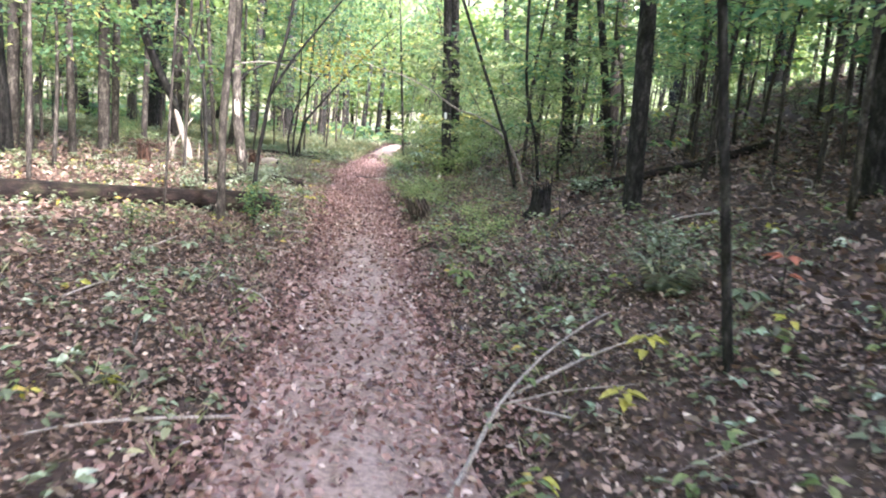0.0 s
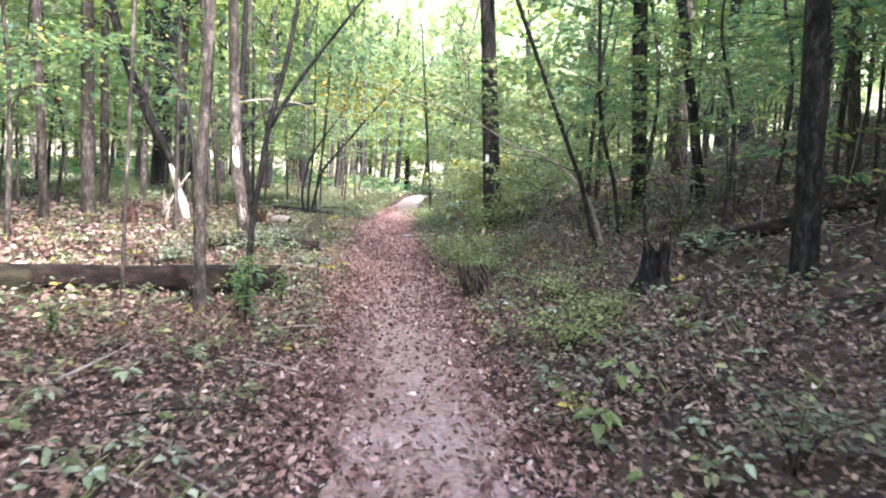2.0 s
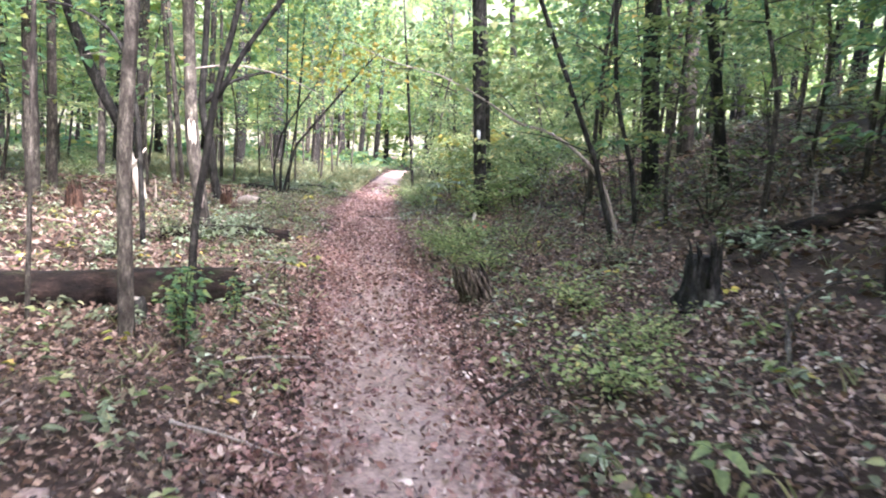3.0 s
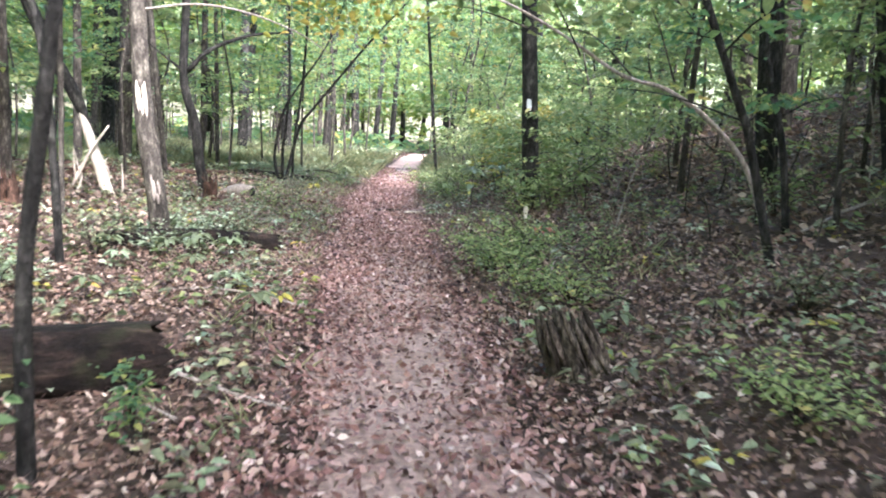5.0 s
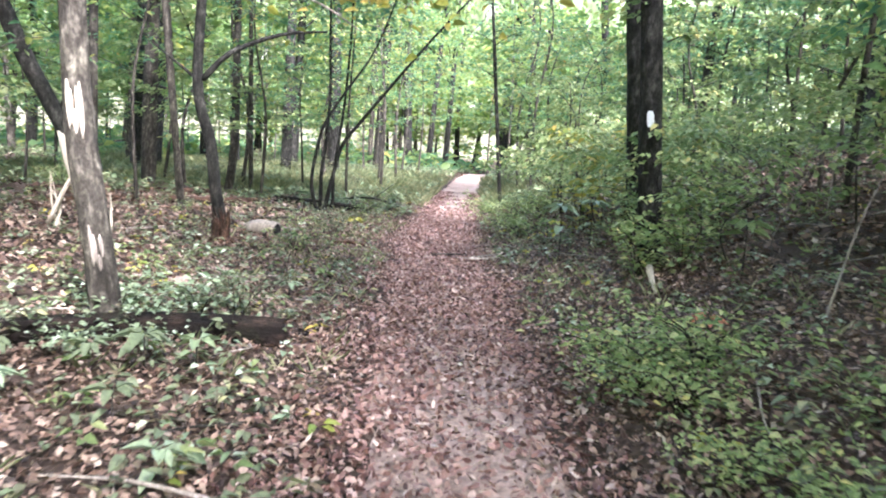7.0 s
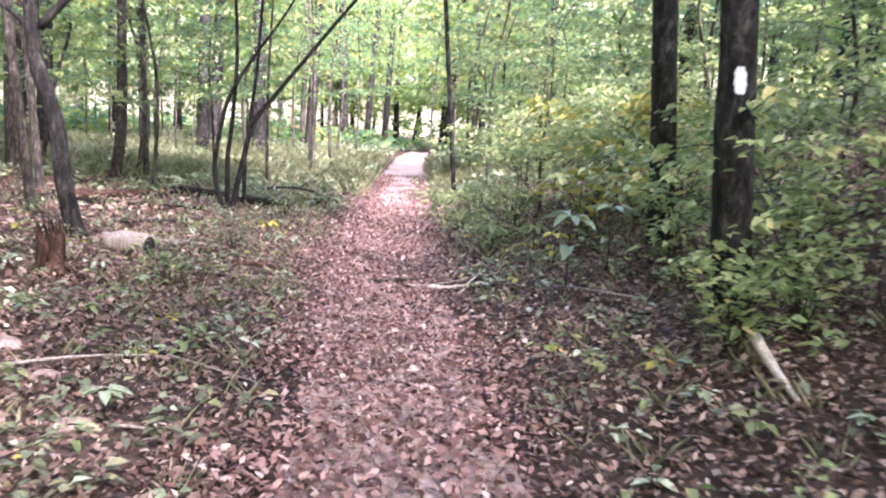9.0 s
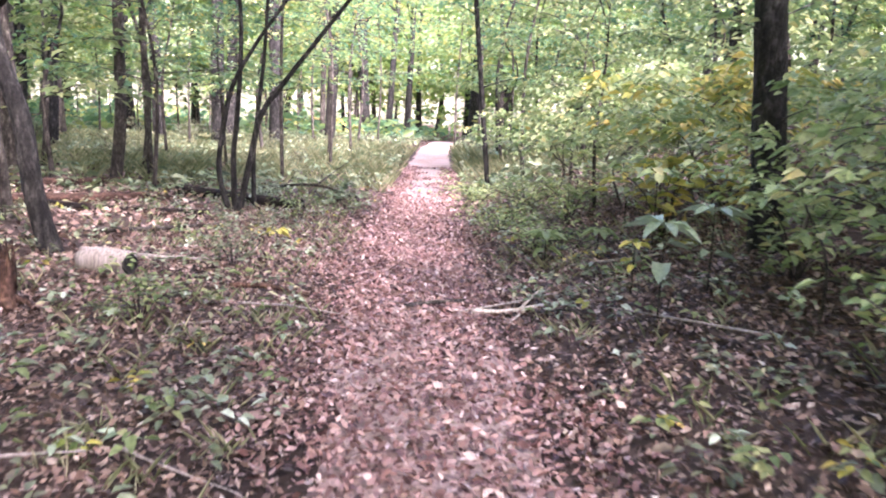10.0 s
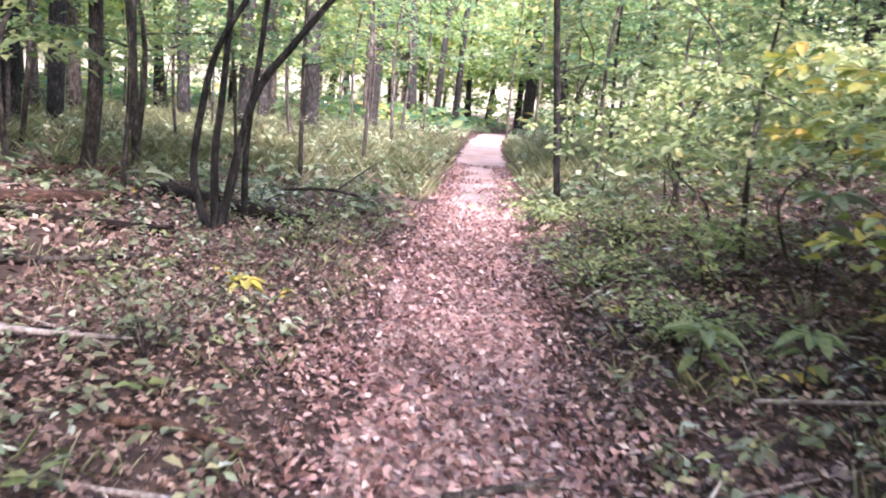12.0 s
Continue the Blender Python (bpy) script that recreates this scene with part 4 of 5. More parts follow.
fallen("long thin bare branch curving up beside the path", [(0.45, 2.95), (0.6, 3.3, 0.03), (0.8, 3.75, 0.08), (1.1, 4.15, 0.12), (1.5, 4.6, 0.1), (1.8, 5.0, 0.02)], 0.013, WOOD_GREY, ([(0.8, 3.75, 0.08), (1.1, 3.7, 0.1), (1.5, 3.68, 0.04)],))
fallen("pale forked branch lying at the path's edge", [(0.66, 20.22, 0.02), (0.9, 20.13, 0.03), (1.2, 20.06, 0.01), (1.48, 19.98, -0.03)], 0.019, WOOD_PALE, ([(0.98, 20.11, 0.02), (1.1, 20.25, 0.05), (1.17, 20.34, 0.06)], [(1.05, 20.1, 0.02), (0.95, 19.98, 0.02), (0.86, 19.9, 0.0)]))
fallen("dark stick lying across the path", [(0.19, 20.32), (0.42, 20.4, 0.01), (0.66, 20.55, 0.0)], 0.02, BARK, ([(0.42, 20.4, 0.01), (0.54, 20.41, 0.02), (0.68, 20.44, 0.0)],), lift=0.045)
fallen("brown dead stick on the leaves", [(-1.1, 20.68), (-0.8, 20.62, 0.02), (-0.5, 20.5, 0.0)], 0.026, BARK_RED, lift=0.045)
fallen("thick pale broken limb among the herbs", [(2.0, 17.12, 0.1), (1.94, 16.85, 0.06), (1.87, 16.5, 0.02)], 0.032, WOOD_PALE)
fallen("pale broken limb near the path", [(1.95, 15.75, 0.02), (1.85, 15.5, 0.02), (1.8, 15.3, 0.0)], 0.022, WOOD_GREY)
fallen("thin pale twig beside the log", [(-0.95, 11.35, 0.05), (-0.6, 11.15, 0.03), (-0.25, 11.05, 0.0)], 0.012, WOOD_GREY)
fallen("bare twig standing in the leaves", [(-1.35, 17.4, 0.0), (-1.2, 17.1, 0.1), (-1.0, 16.95, 0.16)], 0.008, WOOD_GREY)
fallen("thin stick on the dead leaves", [(-2.1, 17.3), (-1.5, 17.65, 0.05), (-1.1, 17.75, 0.06)], 0.012, WOOD_GREY)
fallen("pale weathered branch on the ground", [(-2.6, 21.9, 0.02), (-2.0, 21.55, 0.04), (-1.3, 21.6, 0.01)], 0.03, WOOD_GREY)
fallen("dark branch on the forest floor", [(-2.9, 23.0, 0.02), (-2.2, 23.2, 0.04), (-1.4, 23.9, 0.01)], 0.03, BARK)
fallen("dark bowed branch on the bank", [(2.2, 8.3, 0.02), (2.5, 8.8, 0.12), (2.95, 9.15, 0.15), (3.6, 9.2, 0.05)], 0.016, BARK, ([(2.4, 8.6, 0.08), (2.45, 9.0, 0.4), (2.3, 9.3, 0.55)],))
fallen("thin grey branch on the bank", [(3.0, 7.6, 0.02), (3.5, 7.75, 0.06), (4.3, 7.6, 0.03)], 0.016, WOOD_GREY)
fallen("thin grey branch lying across the bank", [(3.3, 13.2, 0.05), (3.9, 13.4, 0.12), (4.8, 13.5, 0.1)], 0.012, WOOD_GREY, ([(3.7, 13.4, 0.1), (4.0, 13.1, 0.25), (4.3, 12.9, 0.25)],))
fallen("long dead branch on the slope", [(4.0, 19.8, 0.05), (5.0, 20.3, 0.2), (6.2, 20.0, 0.06)], 0.03, BARK)
fallen("fallen twiggy branch beyond the stems", [(-0.3, 27.4, 0.02), (-0.9, 26.9, 0.2), (-1.6, 26.9, 0.1), (-2.4, 26.7, 0.02)], 0.025, BARK, ([(-0.9, 26.9, 0.2), (-0.6, 27.1, 0.45), (-0.4, 27.3, 0.6)],))
for i in range(150):
    x, y = float(rng.uniform(-4.5, 5.5)), float(rng.uniform(1, 30))
    s = x - float(trail_x(y))
    if abs(s) < 0.75:
        continue
    a, ln = rng.uniform(0, 6.28), rng.uniform(0.3, 1.2)
    dx, dy = math.cos(a) * ln / 2, math.sin(a) * ln / 2
    fallen("small dead twig on the leaf litter", [(x - dx, y - dy, 0.02), (x + rng.uniform(-0.1, 0.1), y, 0.04), (x + dx, y + dy, 0.02)], float(rng.uniform(0.005, 0.013)), WOOD_GREY if i % 3 else BARK, name="twig", seed=i)

for i in range(26):
    x, y = float(rng.uniform(2.4, 5.6)), float(rng.uniform(8, 21))
    h = float(rng.uniform(0.5, 1.5))
    lean, way = float(rng.uniform(-0.4, 0.4)), float(rng.uniform(-0.2, 0.2))
    dead = thing("dead_stem", "thin bare dead stem standing on the bank", "branch", "dead stems on the bank", on_ground(x, y))
    stem("stalk", [(0, 0, -0.05), (lean * h * 0.4, way, h * 0.5), (lean * h, way, h)], (0.009, 0.007, 0.003), WOOD_GREY if i % 2 else BARK, dead, 5, 9, 0.1, i)
    stem("twig", [(lean * h * 0.5, way, h * 0.6), (lean * h * 0.5 + 0.12 * (1 if i % 2 else -1), way, h * 0.8), (lean * h * 0.5 + 0.2 * (1 if i % 2 else -1), way, h * 1.05)], (0.005, 0.002), BARK, dead, 4, 5)

# short log with a pale top and a dark hollow end
lg = thing("log_piece", "short pale log piece with a dark hollow end", "log", at=on_ground(-2.1, 21.0))
V, F = tube(curve_points([(-0.22, 0.1, 0.1), (0.0, 0.02, 0.12), (0.2, -0.06, 0.11)], 9), (0.07, 0.1, 0.105, 0.1), 14, 0.12, 21)
part("body", mesh_of("body", V, F, WOOD_GREY, True), lg)
V, F = tube([(0.195, -0.058, 0.11), (0.212, -0.065, 0.11)], (0.085, 0.08), 12, 0.1, 3)
part("hollow_end", mesh_of("hollow_end", V, F, BARK_DARK), lg, "dark hollow end")


def rock(x, y, r, seed, label="small pale stone on the ground", mat=None):
    bm = bmesh.new()
    bmesh.ops.create_icosphere(bm, subdivisions=3, radius=r)
    g = np.random.default_rng(seed)
    k = g.uniform(-3, 3, 3)
    for v in bm.verts:
        d = 1 + 0.22 * noise.noise(Vector(v.co) / r * 1.3 + Vector(k))
        v.co = Vector((v.co.x * d * 1.2, v.co.y * d, v.co.z * d * 0.55))
    me = bpy.data.meshes.new("stone")
    bm.to_mesh(me)
    bm.free()
    me.materials.append(mat or DIRT)
    ob = new("stone", me)
    ob.location = on_ground(x, y, r * 0.15)
    ob.rotation_euler = (0, 0, g.uniform(0, 6))
    return tagged(ob, label, "stone", "stones of the floor")


for i, (x, y, r) in enumerate(((0.42, 3.28, 0.06), (0.1, 3.9, 0.035), (-2.1, 17.2, 0.09), (-1.2, 16.85, 0.08), (-1.55, 17.5, 0.07), (-1.9, 17.9, 0.08), (0.31, 22.3, 0.03), (0.31, 23.25, 0.05), (-1.3, 7.6, 0.06))):
    rock(x, y, r, 500 + i)


# ---- plants that stand out ----
def big_leaf_plant(label, x, y, h, leaves, size, mat, seed, category="plant", lean=(0, 0)):
    """A single seedling: one stem, a ring of large leaves at its top and a few lower."""
    g = np.random.default_rng(seed)
    t = thing("seedling", label, category, at=on_ground(x, y))
    stem("stem", [(0, 0, -0.04), (lean[0] * 0.4, lean[1] * 0.4, h * 0.5), (lean[0], lean[1], h)], (0.007, 0.005, 0.003), BARK, t, 5, 7)
    for i in range(leaves):
        a = i * 2.4 + g.uniform(-0.3, 0.3)
        u = 1.0 if i < leaves * 0.75 or size > 0.2 else g.uniform(0.5, 0.9)
        P = np.array([[lean[0] * u + math.cos(a) * 0.02, lean[1] * u + math.sin(a) * 0.02, h * u]])
        D = np.array([[math.cos(a), math.sin(a), g.uniform(-0.25, 0.2)]])
        L = np.array([size * g.uniform(0.7, 1.2)])
        part("leaf", leaf_mesh("leaf", P, D, np.array([[0.0, 0.0, 1.0]]), L, L * 0.55, mat, True, 0.3), t)
    return t


first_plants = (
    ("plant with large pale blue-green leaves", 1.6, 19.15, 0.6, 9, 0.19, LEAF_BLUE),
    ("plant with large pale blue-green leaves", 2.0, 19.4, 0.55, 9, 0.18, LEAF_BLUE),
    ("plant with broad pale green leaves by the path", -1.1, 16.95, 0.16, 7, 0.1, LEAF_BLUE),
    ("seedling with bright green leaves", 1.05, 6.85, 0.15, 9, 0.13, LEAF_BRIGHT),
    ("seedling with bright green leaves", 1.3, 7.3, 0.2, 8, 0.12, LEAF_BRIGHT),
    ("seedling with two broad green leaves", 2.0, 11.85, 0.14, 5, 0.1, LEAF_BRIGHT),
    ("seedling with yellow leaves", 1.3, 3.4, 0.18, 9, 0.11, LEAF_YELLOW),
    ("seedling with yellow leaves", 1.6, 3.9, 0.2, 8, 0.1, LEAF_YELLOW),
    ("seedling with bright red leaves", 2.75, 4.6, 0.3, 6, 0.12, LEAF_RED),
    ("seedling with green leaves", 2.35, 4.3, 0.2, 8, 0.14, LEAF_LOW),
    ("seedling with yellow leaves", 1.7, 19.9, 0.35, 8, 0.11, LEAF_YELLOW),
    ("seedling with glossy green leaves", 1.42, 21.3, 0.3, 14, 0.15, LEAF_BRIGHT),
    ("seedling with glossy green leaves", 1.8, 21.05, 0.28, 12, 0.15, LEAF_BRIGHT))
more_plants = (
    ("seedling with yellow leaves", -0.95, 22.3, 0.22, 9, 0.11, LEAF_YELLOW),
    ("seedling with blue-green leaves", -1.5, 7.6, 0.13, 8, 0.085, LEAF_BLUE),
    ("seedling with blue-green leaves", -1.75, 7.1, 0.12, 8, 0.085, LEAF_BLUE),
    ("seedling with green leaves beside the log", -0.7, 12.2, 0.3, 9, 0.13, LEAF_LOW),
    ("seedling with blue-green leaves", 0.98, 12.5, 0.1, 7, 0.07, LEAF_BLUE),
    ("seedling with broad green leaves", 2.6, 16.6, 0.45, 12, 0.17, LEAF_BRIGHT),
    ("seedling with pale green leaves", -1.9, 12.9, 0.2, 8, 0.1, LEAF_LOW),
    ("seedling with pale green leaves", -1.4, 13.9, 0.2, 8, 0.1, LEAF_LOW),
    ("seedling with green leaves", -1.0, 13.3, 0.16, 8, 0.11, LEAF_BLUE),
    ("seedling with yellow leaves", -0.62, 12.9, 0.14, 7, 0.1, LEAF_YELLOW),
    ("seedling with yellow leaf tips", 2.2, 20.9, 0.75, 13, 0.2, LEAF_YELLOW),
    ("plant with large blue-green leaves on the bank", 2.75, 21.9, 0.8, 9, 0.22, LEAF_BLUE),
    ("plant with large blue-green leaves on the bank", 2.4, 22.2, 0.65, 9, 0.2, LEAF_BLUE),
    ("plant with broad dull green leaves beside the mossy log", -1.75, 14.5, 0.2, 8, 0.11, LEAF_LOW),
    ("plant with broad dull green leaves beside the mossy log", -2.2, 14.4, 0.22, 8, 0.11, LEAF_LOW),
    ("plant with broad dull green leaves beside the mossy log", -2.05, 14.1, 0.16, 7, 0.11, LEAF_BLUE),
    ("plant with broad dull green leaves beside the mossy log", -1.5, 14.6, 0.24, 8, 0.14, LEAF_LOW),
    ("plant with broad dull green leaves beside the mossy log", -1.25, 14.7, 0.2, 8, 0.13, LEAF_PALE),
    ("low plant with broad leaves behind the rotten stump", 1.3, 12.3, 0.1, 6, 0.1, LEAF_LOW),
    ("low plant with broad leaves behind the rotten stump", 1.55, 12.2, 0.1, 6, 0.1, LEAF_LOW),
    ("seedling with small pale leaves at the stump's foot", 1.28, 11.3, 0.08, 7, 0.07, LEAF_PALE),
    ("seedling with orange leaves", 1.75, 15.1, 0.2, 8, 0.1, LEAF_RED))
for i, (lab, x, y, h, n_leaf, size, mat) in enumerate(first_plants + more_plants):
    big_leaf_plant(lab, x, y, h, n_leaf, size, mat, 600 + i)


def bush(label, x, y, model, size, turn=0.0):
    return tagged(placed(model, x, y, turn, size), label, "shrub", "shrubs by the path")


verge = shrub_model(405, 0.5, 12, 36, 0.07, LEAF_SPRAY, 0.7)
spray = shrub_model(406, 0.75, 9, 30, 0.1, LEAF_SPRAY, 0.8)
yellow_bush = shrub_model(408, 0.9, 6, 12, 0.16, LEAF_YELLOW, 0.6)
tall_herb = shrub_model(407, 0.62, 4, 34, 0.07, LEAF_MID, 0.08)
for x, y, sc in ((1.25, 15.0, 0.75), (1.15, 14.6, 0.6), (1.55, 14.7, 0.8), (1.25, 13.4, 0.5), (1.3, 14.2, 0.7), (1.45, 12.9, 0.6), (1.5, 21.9, 0.7), (1.4, 23.4, 0.8), (1.9, 24.6, 0.9), (1.7, 10.4, 0.6), (1.35, 8.6, 0.7), (1.75, 9.2, 0.6), (1.5, 26.3, 0.9)):
    bush("bright green low bush at the path's edge", x, y, verge, sc, x * 9 + y)
for x, y, sc in ((1.95, 17.25, 0.75), (2.35, 17.3, 0.7), (2.5, 19.3, 0.9), (2.0, 22.8, 0.7), (2.9, 18.3, 0.9), (3.6, 21.6, 1.0)):
    bush("shrub with flat sprays of yellow-green leaves", x, y, spray, sc, x * 7 + y)
for x, y, sc in ((2.35, 21.15, 1.0), (2.8, 20.9, 0.9)):
    bush("bush with large yellowing leaves", x, y, yellow_bush, sc, y)
for x, y, sc in ((-1.12, 9.5, 0.9), (-1.25, 9.9, 0.8), (-0.95, 10.6, 0.6), (-2.3, 8.6, 0.45)):
    bush("upright green herb in front of the log", x, y, tall_herb, sc, x * 7 + y)
for x, y, sc, k in ((-1.6, 16.0, 0.8, 3), (-2.1, 15.9, 0.8, 3), (-1.3, 15.9, 0.6, 0), (-1.7, 15.3, 0.6, 3), (-2.6, 13.2, 0.7, 3), (-1.5, 19.8, 0.7, 1), (-1.2, 21.4, 0.6, 0), (-0.95, 24.4, 0.7, 1), (-0.6, 27.6, 0.7, 1), (2.3, 5.4, 0.7, 0), (1.6, 6.0, 0.5, 0), (2.8, 6.6, 0.6, 3), (3.3, 10.6, 0.7, 3), (2.4, 11.6, 0.5, 0), (1.9, 13.6, 0.6, 1), (-1.95, 14.75, 0.5, 3), (-2.4, 14.6, 0.6, 0), (-1.6, 14.95, 0.35, 3)):
    bush("leafy shrub on the forest floor", x, y, shrubs[k], sc, x * 5 + y)
for m in (verge, spray, yellow_bush, tall_herb, *shrubs):
    drop_model(m)

# fern on the bank
fern = thing("fern", "green fern with long arching fronds", "fern", at=on_ground(2.25, 5.2))
for i in range(9):
    a = i * 0.75 + 0.3
    ln = 0.42 + 0.14 * math.sin(i * 2.1)
    mid = curve_points([(0, 0, 0), (math.cos(a) * ln * 0.5, math.sin(a) * ln * 0.5, ln * 0.55), (math.cos(a) * ln, math.sin(a) * ln, ln * 0.35)], 22)
    k = np.repeat(np.arange(2, 22), 2)
    sg = np.tile([1, -1], 20)[:, None]
    sd = np.array((-math.sin(a), math.cos(a), 0.0))
    P = mid[k]
    L = 0.13 * (1 - (k - 2) / 21) + 0.02
    part("frond", leaf_mesh("frond", P, sd * sg + np.array((math.cos(a), math.sin(a), 0)) * 0.4, np.tile((0.0, 0.0, 1.0), (40, 1)), L, L * 0.28, LEAF_LOW), fern)

# pale dead branch that hangs from the torn tree, with yellow leaves at its end
stem("dead_branch", [(-0.22, 0, 2.25), (0.3, -0.1, 2.33), (0.8, -0.2, 2.28), (1.3, -0.3, 2.12), (1.6, -0.35, 1.95)], (0.014, 0.011, 0.008, 0.003), WOOD_GREY, tree_a, 7, 16, 0.1, 0, "pale dead branch")
part("foliage", crown_leaves("foliage", (1.7, -0.1, 2.5), (0.9, 0.6, 0.35), 330, 0.09, LEAF_YELLOW, 74, 14, True), tree_a, "yellow-green leaves")


# ---- the floor: litter, herbs, grass ----
def scatter(n, x0, x1, y0, y1, keep):
    """n places at random where keep(x, s, y) exceeds a throw."""
    X, Y = rng.uniform(x0, x1, n), rng.uniform(y0, y1, n)
    S = X - trail_x(Y)
    ok = keep(X, S, Y) > rng.uniform(0, 1, n)
    return X[ok], Y[ok]


def litter(name, label, X, Y, size, mat, tilt=0.35, lift=0.012, fine=True):
    n = len(X)
    P = np.stack([X, Y, gz(X, Y) + 0.008 + rng.uniform(0.2, 1.6, n) * lift], 1)
    a = rng.uniform(0, 6.28, n)
    D = np.stack([np.cos(a), np.sin(a), rng.normal(0, tilt * 0.6, n)], 1)
    N = unit(rng.normal(size=(n, 3)) * tilt + (0, 0, 1))
    L = size * rng.uniform(0.55, 1.35, n)
    ob = new(name, leaf_mesh(name, P, D, N, L, L * rng.uniform(0.32, 0.68, n), mat, fine, -0.1))
    return tagged(ob, label, "leaf litter", kind="stuff")


def bare(S, Y):
    """How far the dirt shows through: in the middle of the tread, on some stretches."""
    # lit: sunlit far stretch, paled further by leaving out leaves over the dirt
    lit = np.exp(-(S / 0.45) ** 4) * np.interp(Y, [24.5, 29, 36, 42], [0, 0.85, 0.93, 0.85]) * np.clip(0.95 + 0.5 * lumps(S * 2.5, Y * 1.6), 0, 1)
    return lit + np.exp(-(S / 0.42) ** 2) * np.interp(Y, [0, 3.5, 5, 12, 14.5, 17, 25], [0.95, 0.9, 0.84, 0.82, 0.5, 0.12, 0.15]) * np.clip(0.9 + 0.6 * lumps(S * 2, Y * 1.2), 0, 1)


n = 150000
Y = rng.uniform(-2, 36, n)
S = rng.uniform(-1.05, 1.05, n)
ok = np.clip(1 - bare(S, Y), 0, 1) * np.interp(np.abs(S) + np.interp(Y, [15, 19], [0, 0.14]) + 0.14 * np.sin(Y * 2.3 + np.sign(S)) + 0.1 * np.sin(Y * 5.1 - np.sign(S)), [0, 0.55, 1.0], [1, 1, 0.03]) > rng.uniform(0, 1, n)
X, Y = (trail_x(Y) + S)[ok], Y[ok]
litter("path_leaves", "trodden reddish-brown fallen leaves on the path", X, Y, 0.046, LITTER_TRAIL, 0.75, 0.024)
X, Y = scatter(240000, -3.2, 3.4, -2, 27, lambda x, s, y: (np.abs(s) > 0.6) * (np.abs(s) < 2.8) * 1.0)
litter("leaf_litter", "dry brown fallen leaves over the forest floor", X, Y, 0.046, LITTER, 0.7, 0.028, False)
X, Y = scatter(95000, -7, 8, -2, 30, lambda x, s, y: (np.abs(s) > 2.7) * 1.0)
litter("side_leaf_litter", "dry brown leaves under the trees", X, Y, 0.085, LITTER, 0.7, 0.035, False)
X, Y = scatter(36000, -20, 22, -4, 60, lambda x, s, y: ((np.abs(s) > 5.5) | (y > 26)) & (np.abs(s) > 0.7))
litter("far_leaf_litter", "brown fallen leaves deeper in the wood", X, Y, 0.17, LITTER, 0.4, 0.03, False)


def patchy(x, y):
    return np.clip(0.5 + 0.75 * lumps(x * 1.3 + 3, y * 1.1), 0, 1) * np.clip(0.75 + 0.5 * lumps(x * 0.45 + 1, y * 0.4 + 2), 0.1, 1)


def herbs(name, label, X, Y, per, size, height, mat, width=0.55, droop=0.2):
    n = len(X)
    Z = gz(X, Y)
    h = height * rng.uniform(0.4, 1.2, n)
    k = np.repeat(np.arange(n), per)
    m = n * per
    a = rng.uniform(0, 6.28, m)
    r = rng.uniform(0.0, 0.05, m)
    P = np.stack([X[k] + np.cos(a) * r, Y[k] + np.sin(a) * r, Z[k] + h[k] * rng.uniform(0.45, 1.05, m)], 1)
    D = np.stack([np.cos(a), np.sin(a), rng.uniform(-0.3, 0.35, m)], 1)
    N = unit(rng.normal(size=(m, 3)) * 0.3 + (0, 0, 1))
    L = size * rng.uniform(0.55, 1.3, m)
    return tagged(new(name, leaf_mesh(name, P, D, N, L, L * width, mat, True, droop)), label, "undergrowth", kind="stuff")


def herb_density(x, s, y):
    left = np.interp(-s, [0.6, 0.9, 3.5, 7], [0, 1, 0.8, 0.35]) * np.interp(y, [0, 8, 13, 16, 22, 28], [0.5, 0.6, 0.55, 0.8, 0.5, 0.6])
    right = np.interp(s, [0.62, 0.85, 2.2, 3.5, 7], [0, 1, 0.9, 0.5, 0.25]) * np.interp(y, [0, 6, 12, 15, 18, 22, 28], [0.5, 0.6, 0.5, 0.8, 0.65, 0.7, 0.7])
    return np.where(s < 0, left, right) * (0.25 + 0.95 * patchy(x, y))


X, Y = scatter(23000, -7, 8, -1, 30, herb_density)
k = rng.uniform(0, 1, len(X))
herbs("low_herbs", "low green herbs among the dead leaves", X[k < 0.6], Y[k < 0.6], 6, 0.068, 0.17, LEAF_LOW)
herbs("pale_herbs", "small pale blue-green herbs on the forest floor", X[(k >= 0.6) & (k < 0.78)], Y[(k >= 0.6) & (k < 0.78)], 6, 0.07, 0.14, LEAF_BLUE)
herbs("bright_herbs", "bright green seedlings on the forest floor", X[(k >= 0.78) & (k < 0.95)], Y[(k >= 0.78) & (k < 0.95)], 6, 0.07, 0.18, LEAF_BRIGHT)
herbs("yellow_herbs", "yellowing seedlings on the forest floor", X[k >= 0.95], Y[k >= 0.95], 6, 0.07, 0.14, LEAF_YELLOW)
X, Y = scatter(9000, -18, 20, 26, 62, lambda x, s, y: (np.abs(s) > 0.8) * (0.35 + 0.65 * patchy(x * 0.5, y * 0.5)))
herbs("far_herbs", "pale green undergrowth deeper in the wood", X, Y, 6, 0.17, 0.26, LEAF_PALE)
X, Y = scatter(6000, -20, 18, 4, 28, lambda x, s, y: (np.abs(s) > 6) * (0.3 + 0.6 * patchy(x * 0.5, y * 0.5)))
herbs("side_herbs", "undergrowth between the trees", X, Y, 6, 0.13, 0.22, LEAF_LOW)


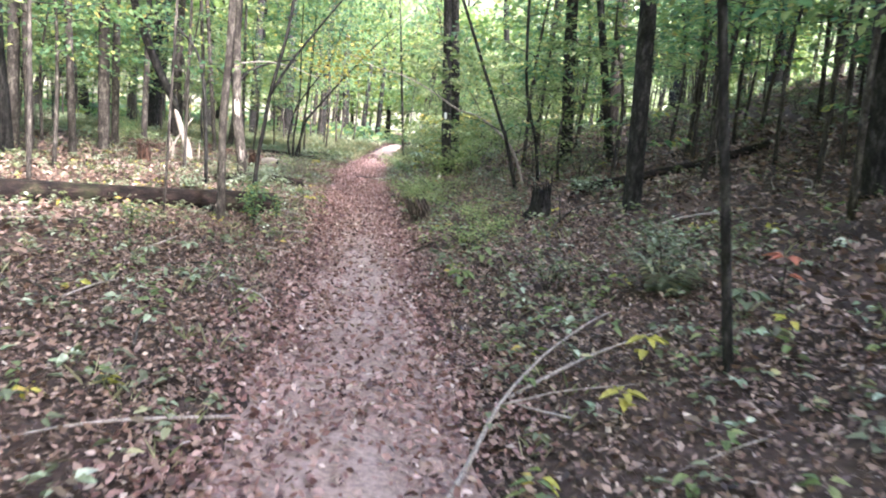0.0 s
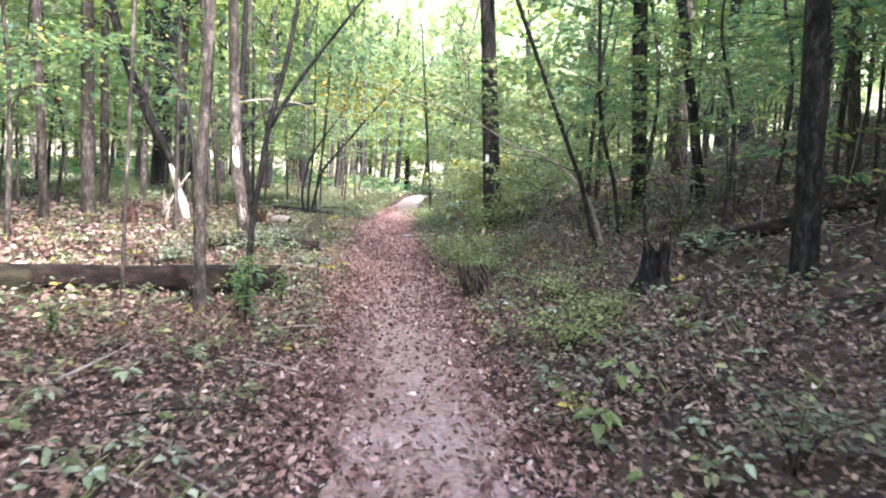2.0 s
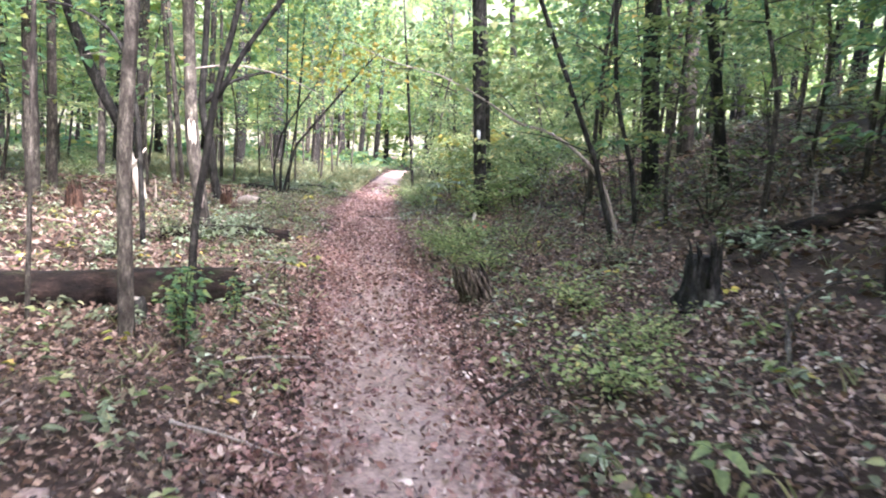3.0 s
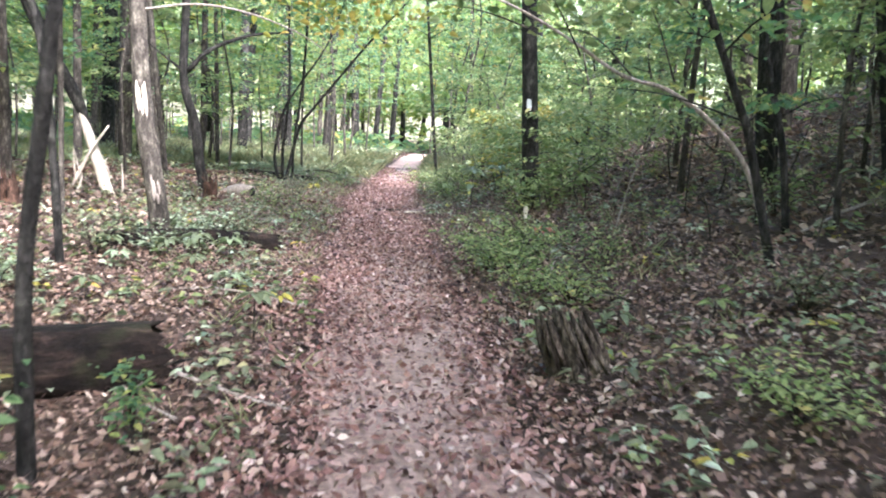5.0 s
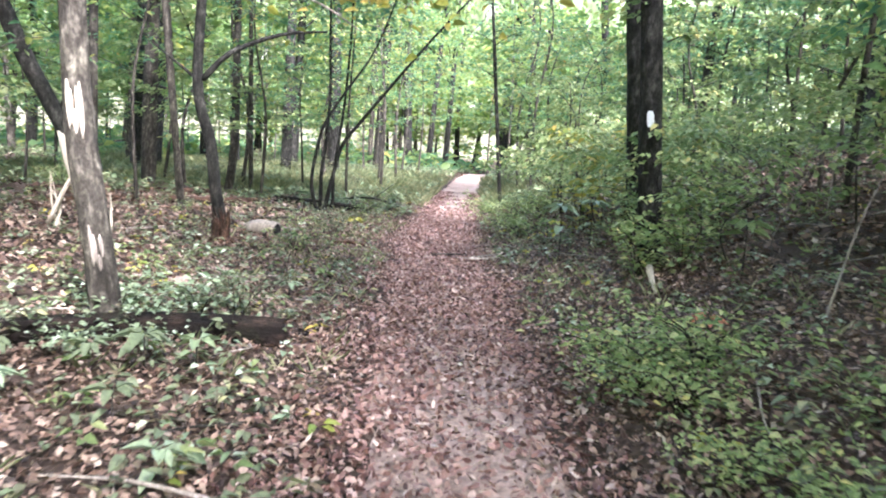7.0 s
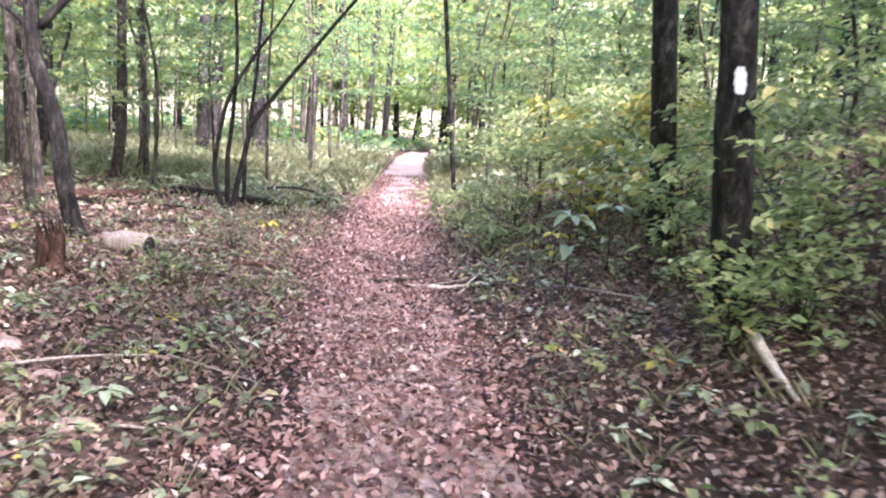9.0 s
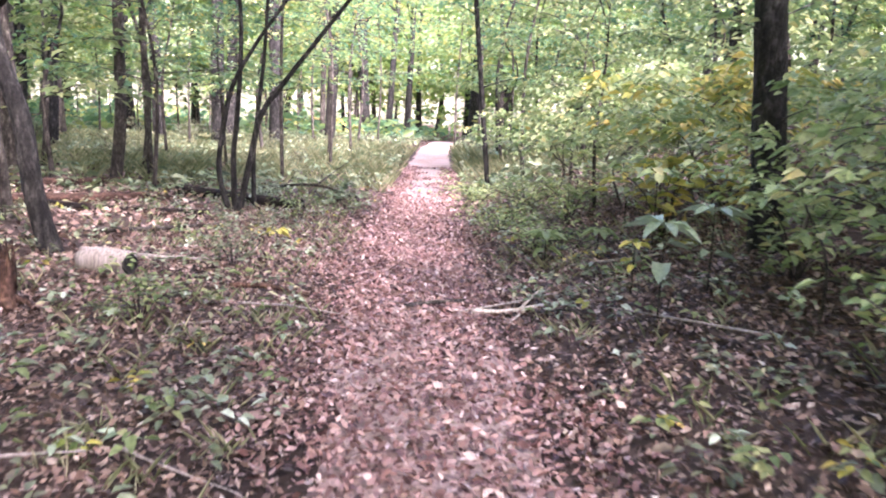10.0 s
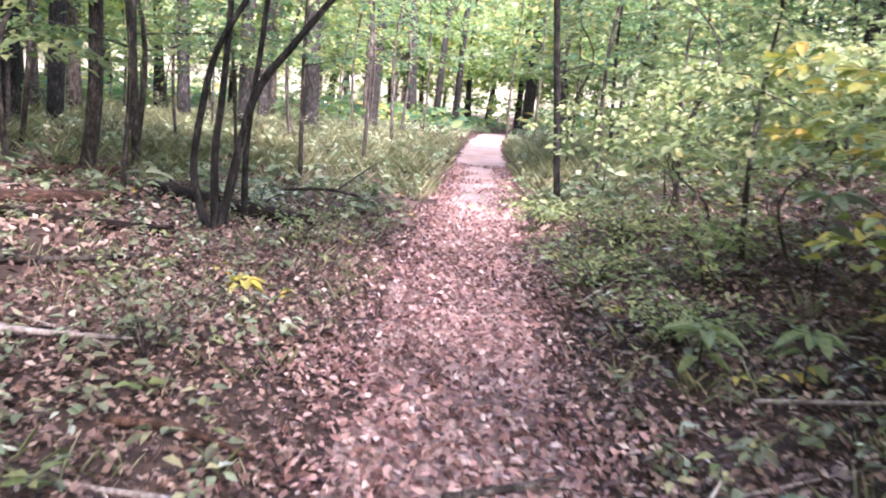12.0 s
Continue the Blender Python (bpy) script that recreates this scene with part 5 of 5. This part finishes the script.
def grass(name, label, X, Y, per, height, mat):
    n = len(X)
    k = np.repeat(np.arange(n), per)
    m = n * per
    a = rng.uniform(0, 6.28, m)
    P = np.stack([X[k] + rng.normal(0, 0.04, m), Y[k] + rng.normal(0, 0.04, m), np.zeros(m)], 1)
    P[:, 2] = gz(P[:, 0], P[:, 1]) - 0.01
    D = np.stack([np.cos(a) * 0.5, np.sin(a) * 0.5, rng.uniform(0.6, 1.3, m)], 1)
    N = unit(np.stack([-np.cos(a), -np.sin(a), np.full(m, 0.5)], 1))
    L = height * rng.uniform(0.5, 1.3, m)
    return tagged(new(name, leaf_mesh(name, P, D, N, L, np.full(m, 0.005) + L * 0.008, mat, True, 0.25)), label, "grass", kind="stuff")


X, Y = scatter(5200, -4, 4.5, 3, 30, lambda x, s, y: (np.abs(s) > 0.6) * np.interp(np.abs(s), [0.6, 0.75, 1.6, 4], [0, 1, 0.6, 0.2]) * np.interp(y, [3, 12, 16, 23, 27, 30], [0.15, 0.12, 0.3, 0.3, 0.5, 1.0]))
grass("verge_grass", "thin grass along the edges of the path", X, Y, 7, 0.15, GRASS)
X, Y = scatter(6500, -12, 9, 25, 46, lambda x, s, y: (np.abs(s) > 0.75) * np.interp(y + 0.9 * np.sin(x * 1.3), [27.5, 30.5], [0, 1]) * (0.4 + 0.6 * patchy(x * 0.6, y * 0.6)))
grass("woodland_grass", "pale woodland grass between the trees", X, Y, 7, 0.38, GRASS)

n = 22000
a, d = rng.uniform(-1.3, 1.3, n), rng.uniform(46, 98, n)
X, Y = np.sin(a) * d, np.cos(a) * d + 4
ok = np.abs(X - trail_x(Y)) > 1.4
X, Y = X[ok], Y[ok]
n = len(X)
hgt = np.clip(0.9 + 0.8 * lumps(X * 0.21, Y * 0.17), 0.15, 2)
P = np.stack([X, Y, gz(X, Y) + hgt * rng.uniform(0, 1, n) * np.interp(Y, [40, 60, 90], [0.5, 1, 1.8])], 1)
A = rng.uniform(0, 6.28, n)
D = np.stack([np.cos(A), np.sin(A), rng.uniform(-0.4, 0.5, n)], 1)
L = rng.uniform(0.3, 0.75, n)
tagged(new("far_bushes", leaf_mesh("far_bushes", P, D, unit(rng.normal(size=(n, 3)) * 0.5 + (0, 0, 1)), L, L * 0.6, LEAF_MID)), "low bushes far off among the trees", "undergrowth", kind="stuff")

# ---- glowing backdrop painted as the hazy distance beyond the wood ----
m_far, nt, p = material("far_haze_glow")
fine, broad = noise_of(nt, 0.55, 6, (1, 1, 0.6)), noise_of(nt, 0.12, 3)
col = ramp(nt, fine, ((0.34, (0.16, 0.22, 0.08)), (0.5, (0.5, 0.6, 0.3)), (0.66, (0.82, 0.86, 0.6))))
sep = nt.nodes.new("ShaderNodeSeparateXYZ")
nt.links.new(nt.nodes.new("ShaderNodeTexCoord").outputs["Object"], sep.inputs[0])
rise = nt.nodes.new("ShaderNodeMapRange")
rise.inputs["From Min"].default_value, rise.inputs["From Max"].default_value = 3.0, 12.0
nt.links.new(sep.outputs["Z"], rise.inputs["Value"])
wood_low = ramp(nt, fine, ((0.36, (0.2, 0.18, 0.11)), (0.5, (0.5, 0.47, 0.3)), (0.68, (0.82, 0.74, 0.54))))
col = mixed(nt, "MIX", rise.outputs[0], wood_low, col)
# emission gives the painted haze its brightness; no lamp stands there
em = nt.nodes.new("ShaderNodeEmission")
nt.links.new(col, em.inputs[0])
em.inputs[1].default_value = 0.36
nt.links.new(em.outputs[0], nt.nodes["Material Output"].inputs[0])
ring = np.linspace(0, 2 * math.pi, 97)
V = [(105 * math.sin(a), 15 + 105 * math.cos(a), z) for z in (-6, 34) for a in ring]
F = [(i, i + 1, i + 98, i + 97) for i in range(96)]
tagged(new("backdrop", mesh_of("backdrop", V, F, m_far, True)), "glowing backdrop painted as hazy foliage and sky beyond the wood", "backdrop", kind="structure")
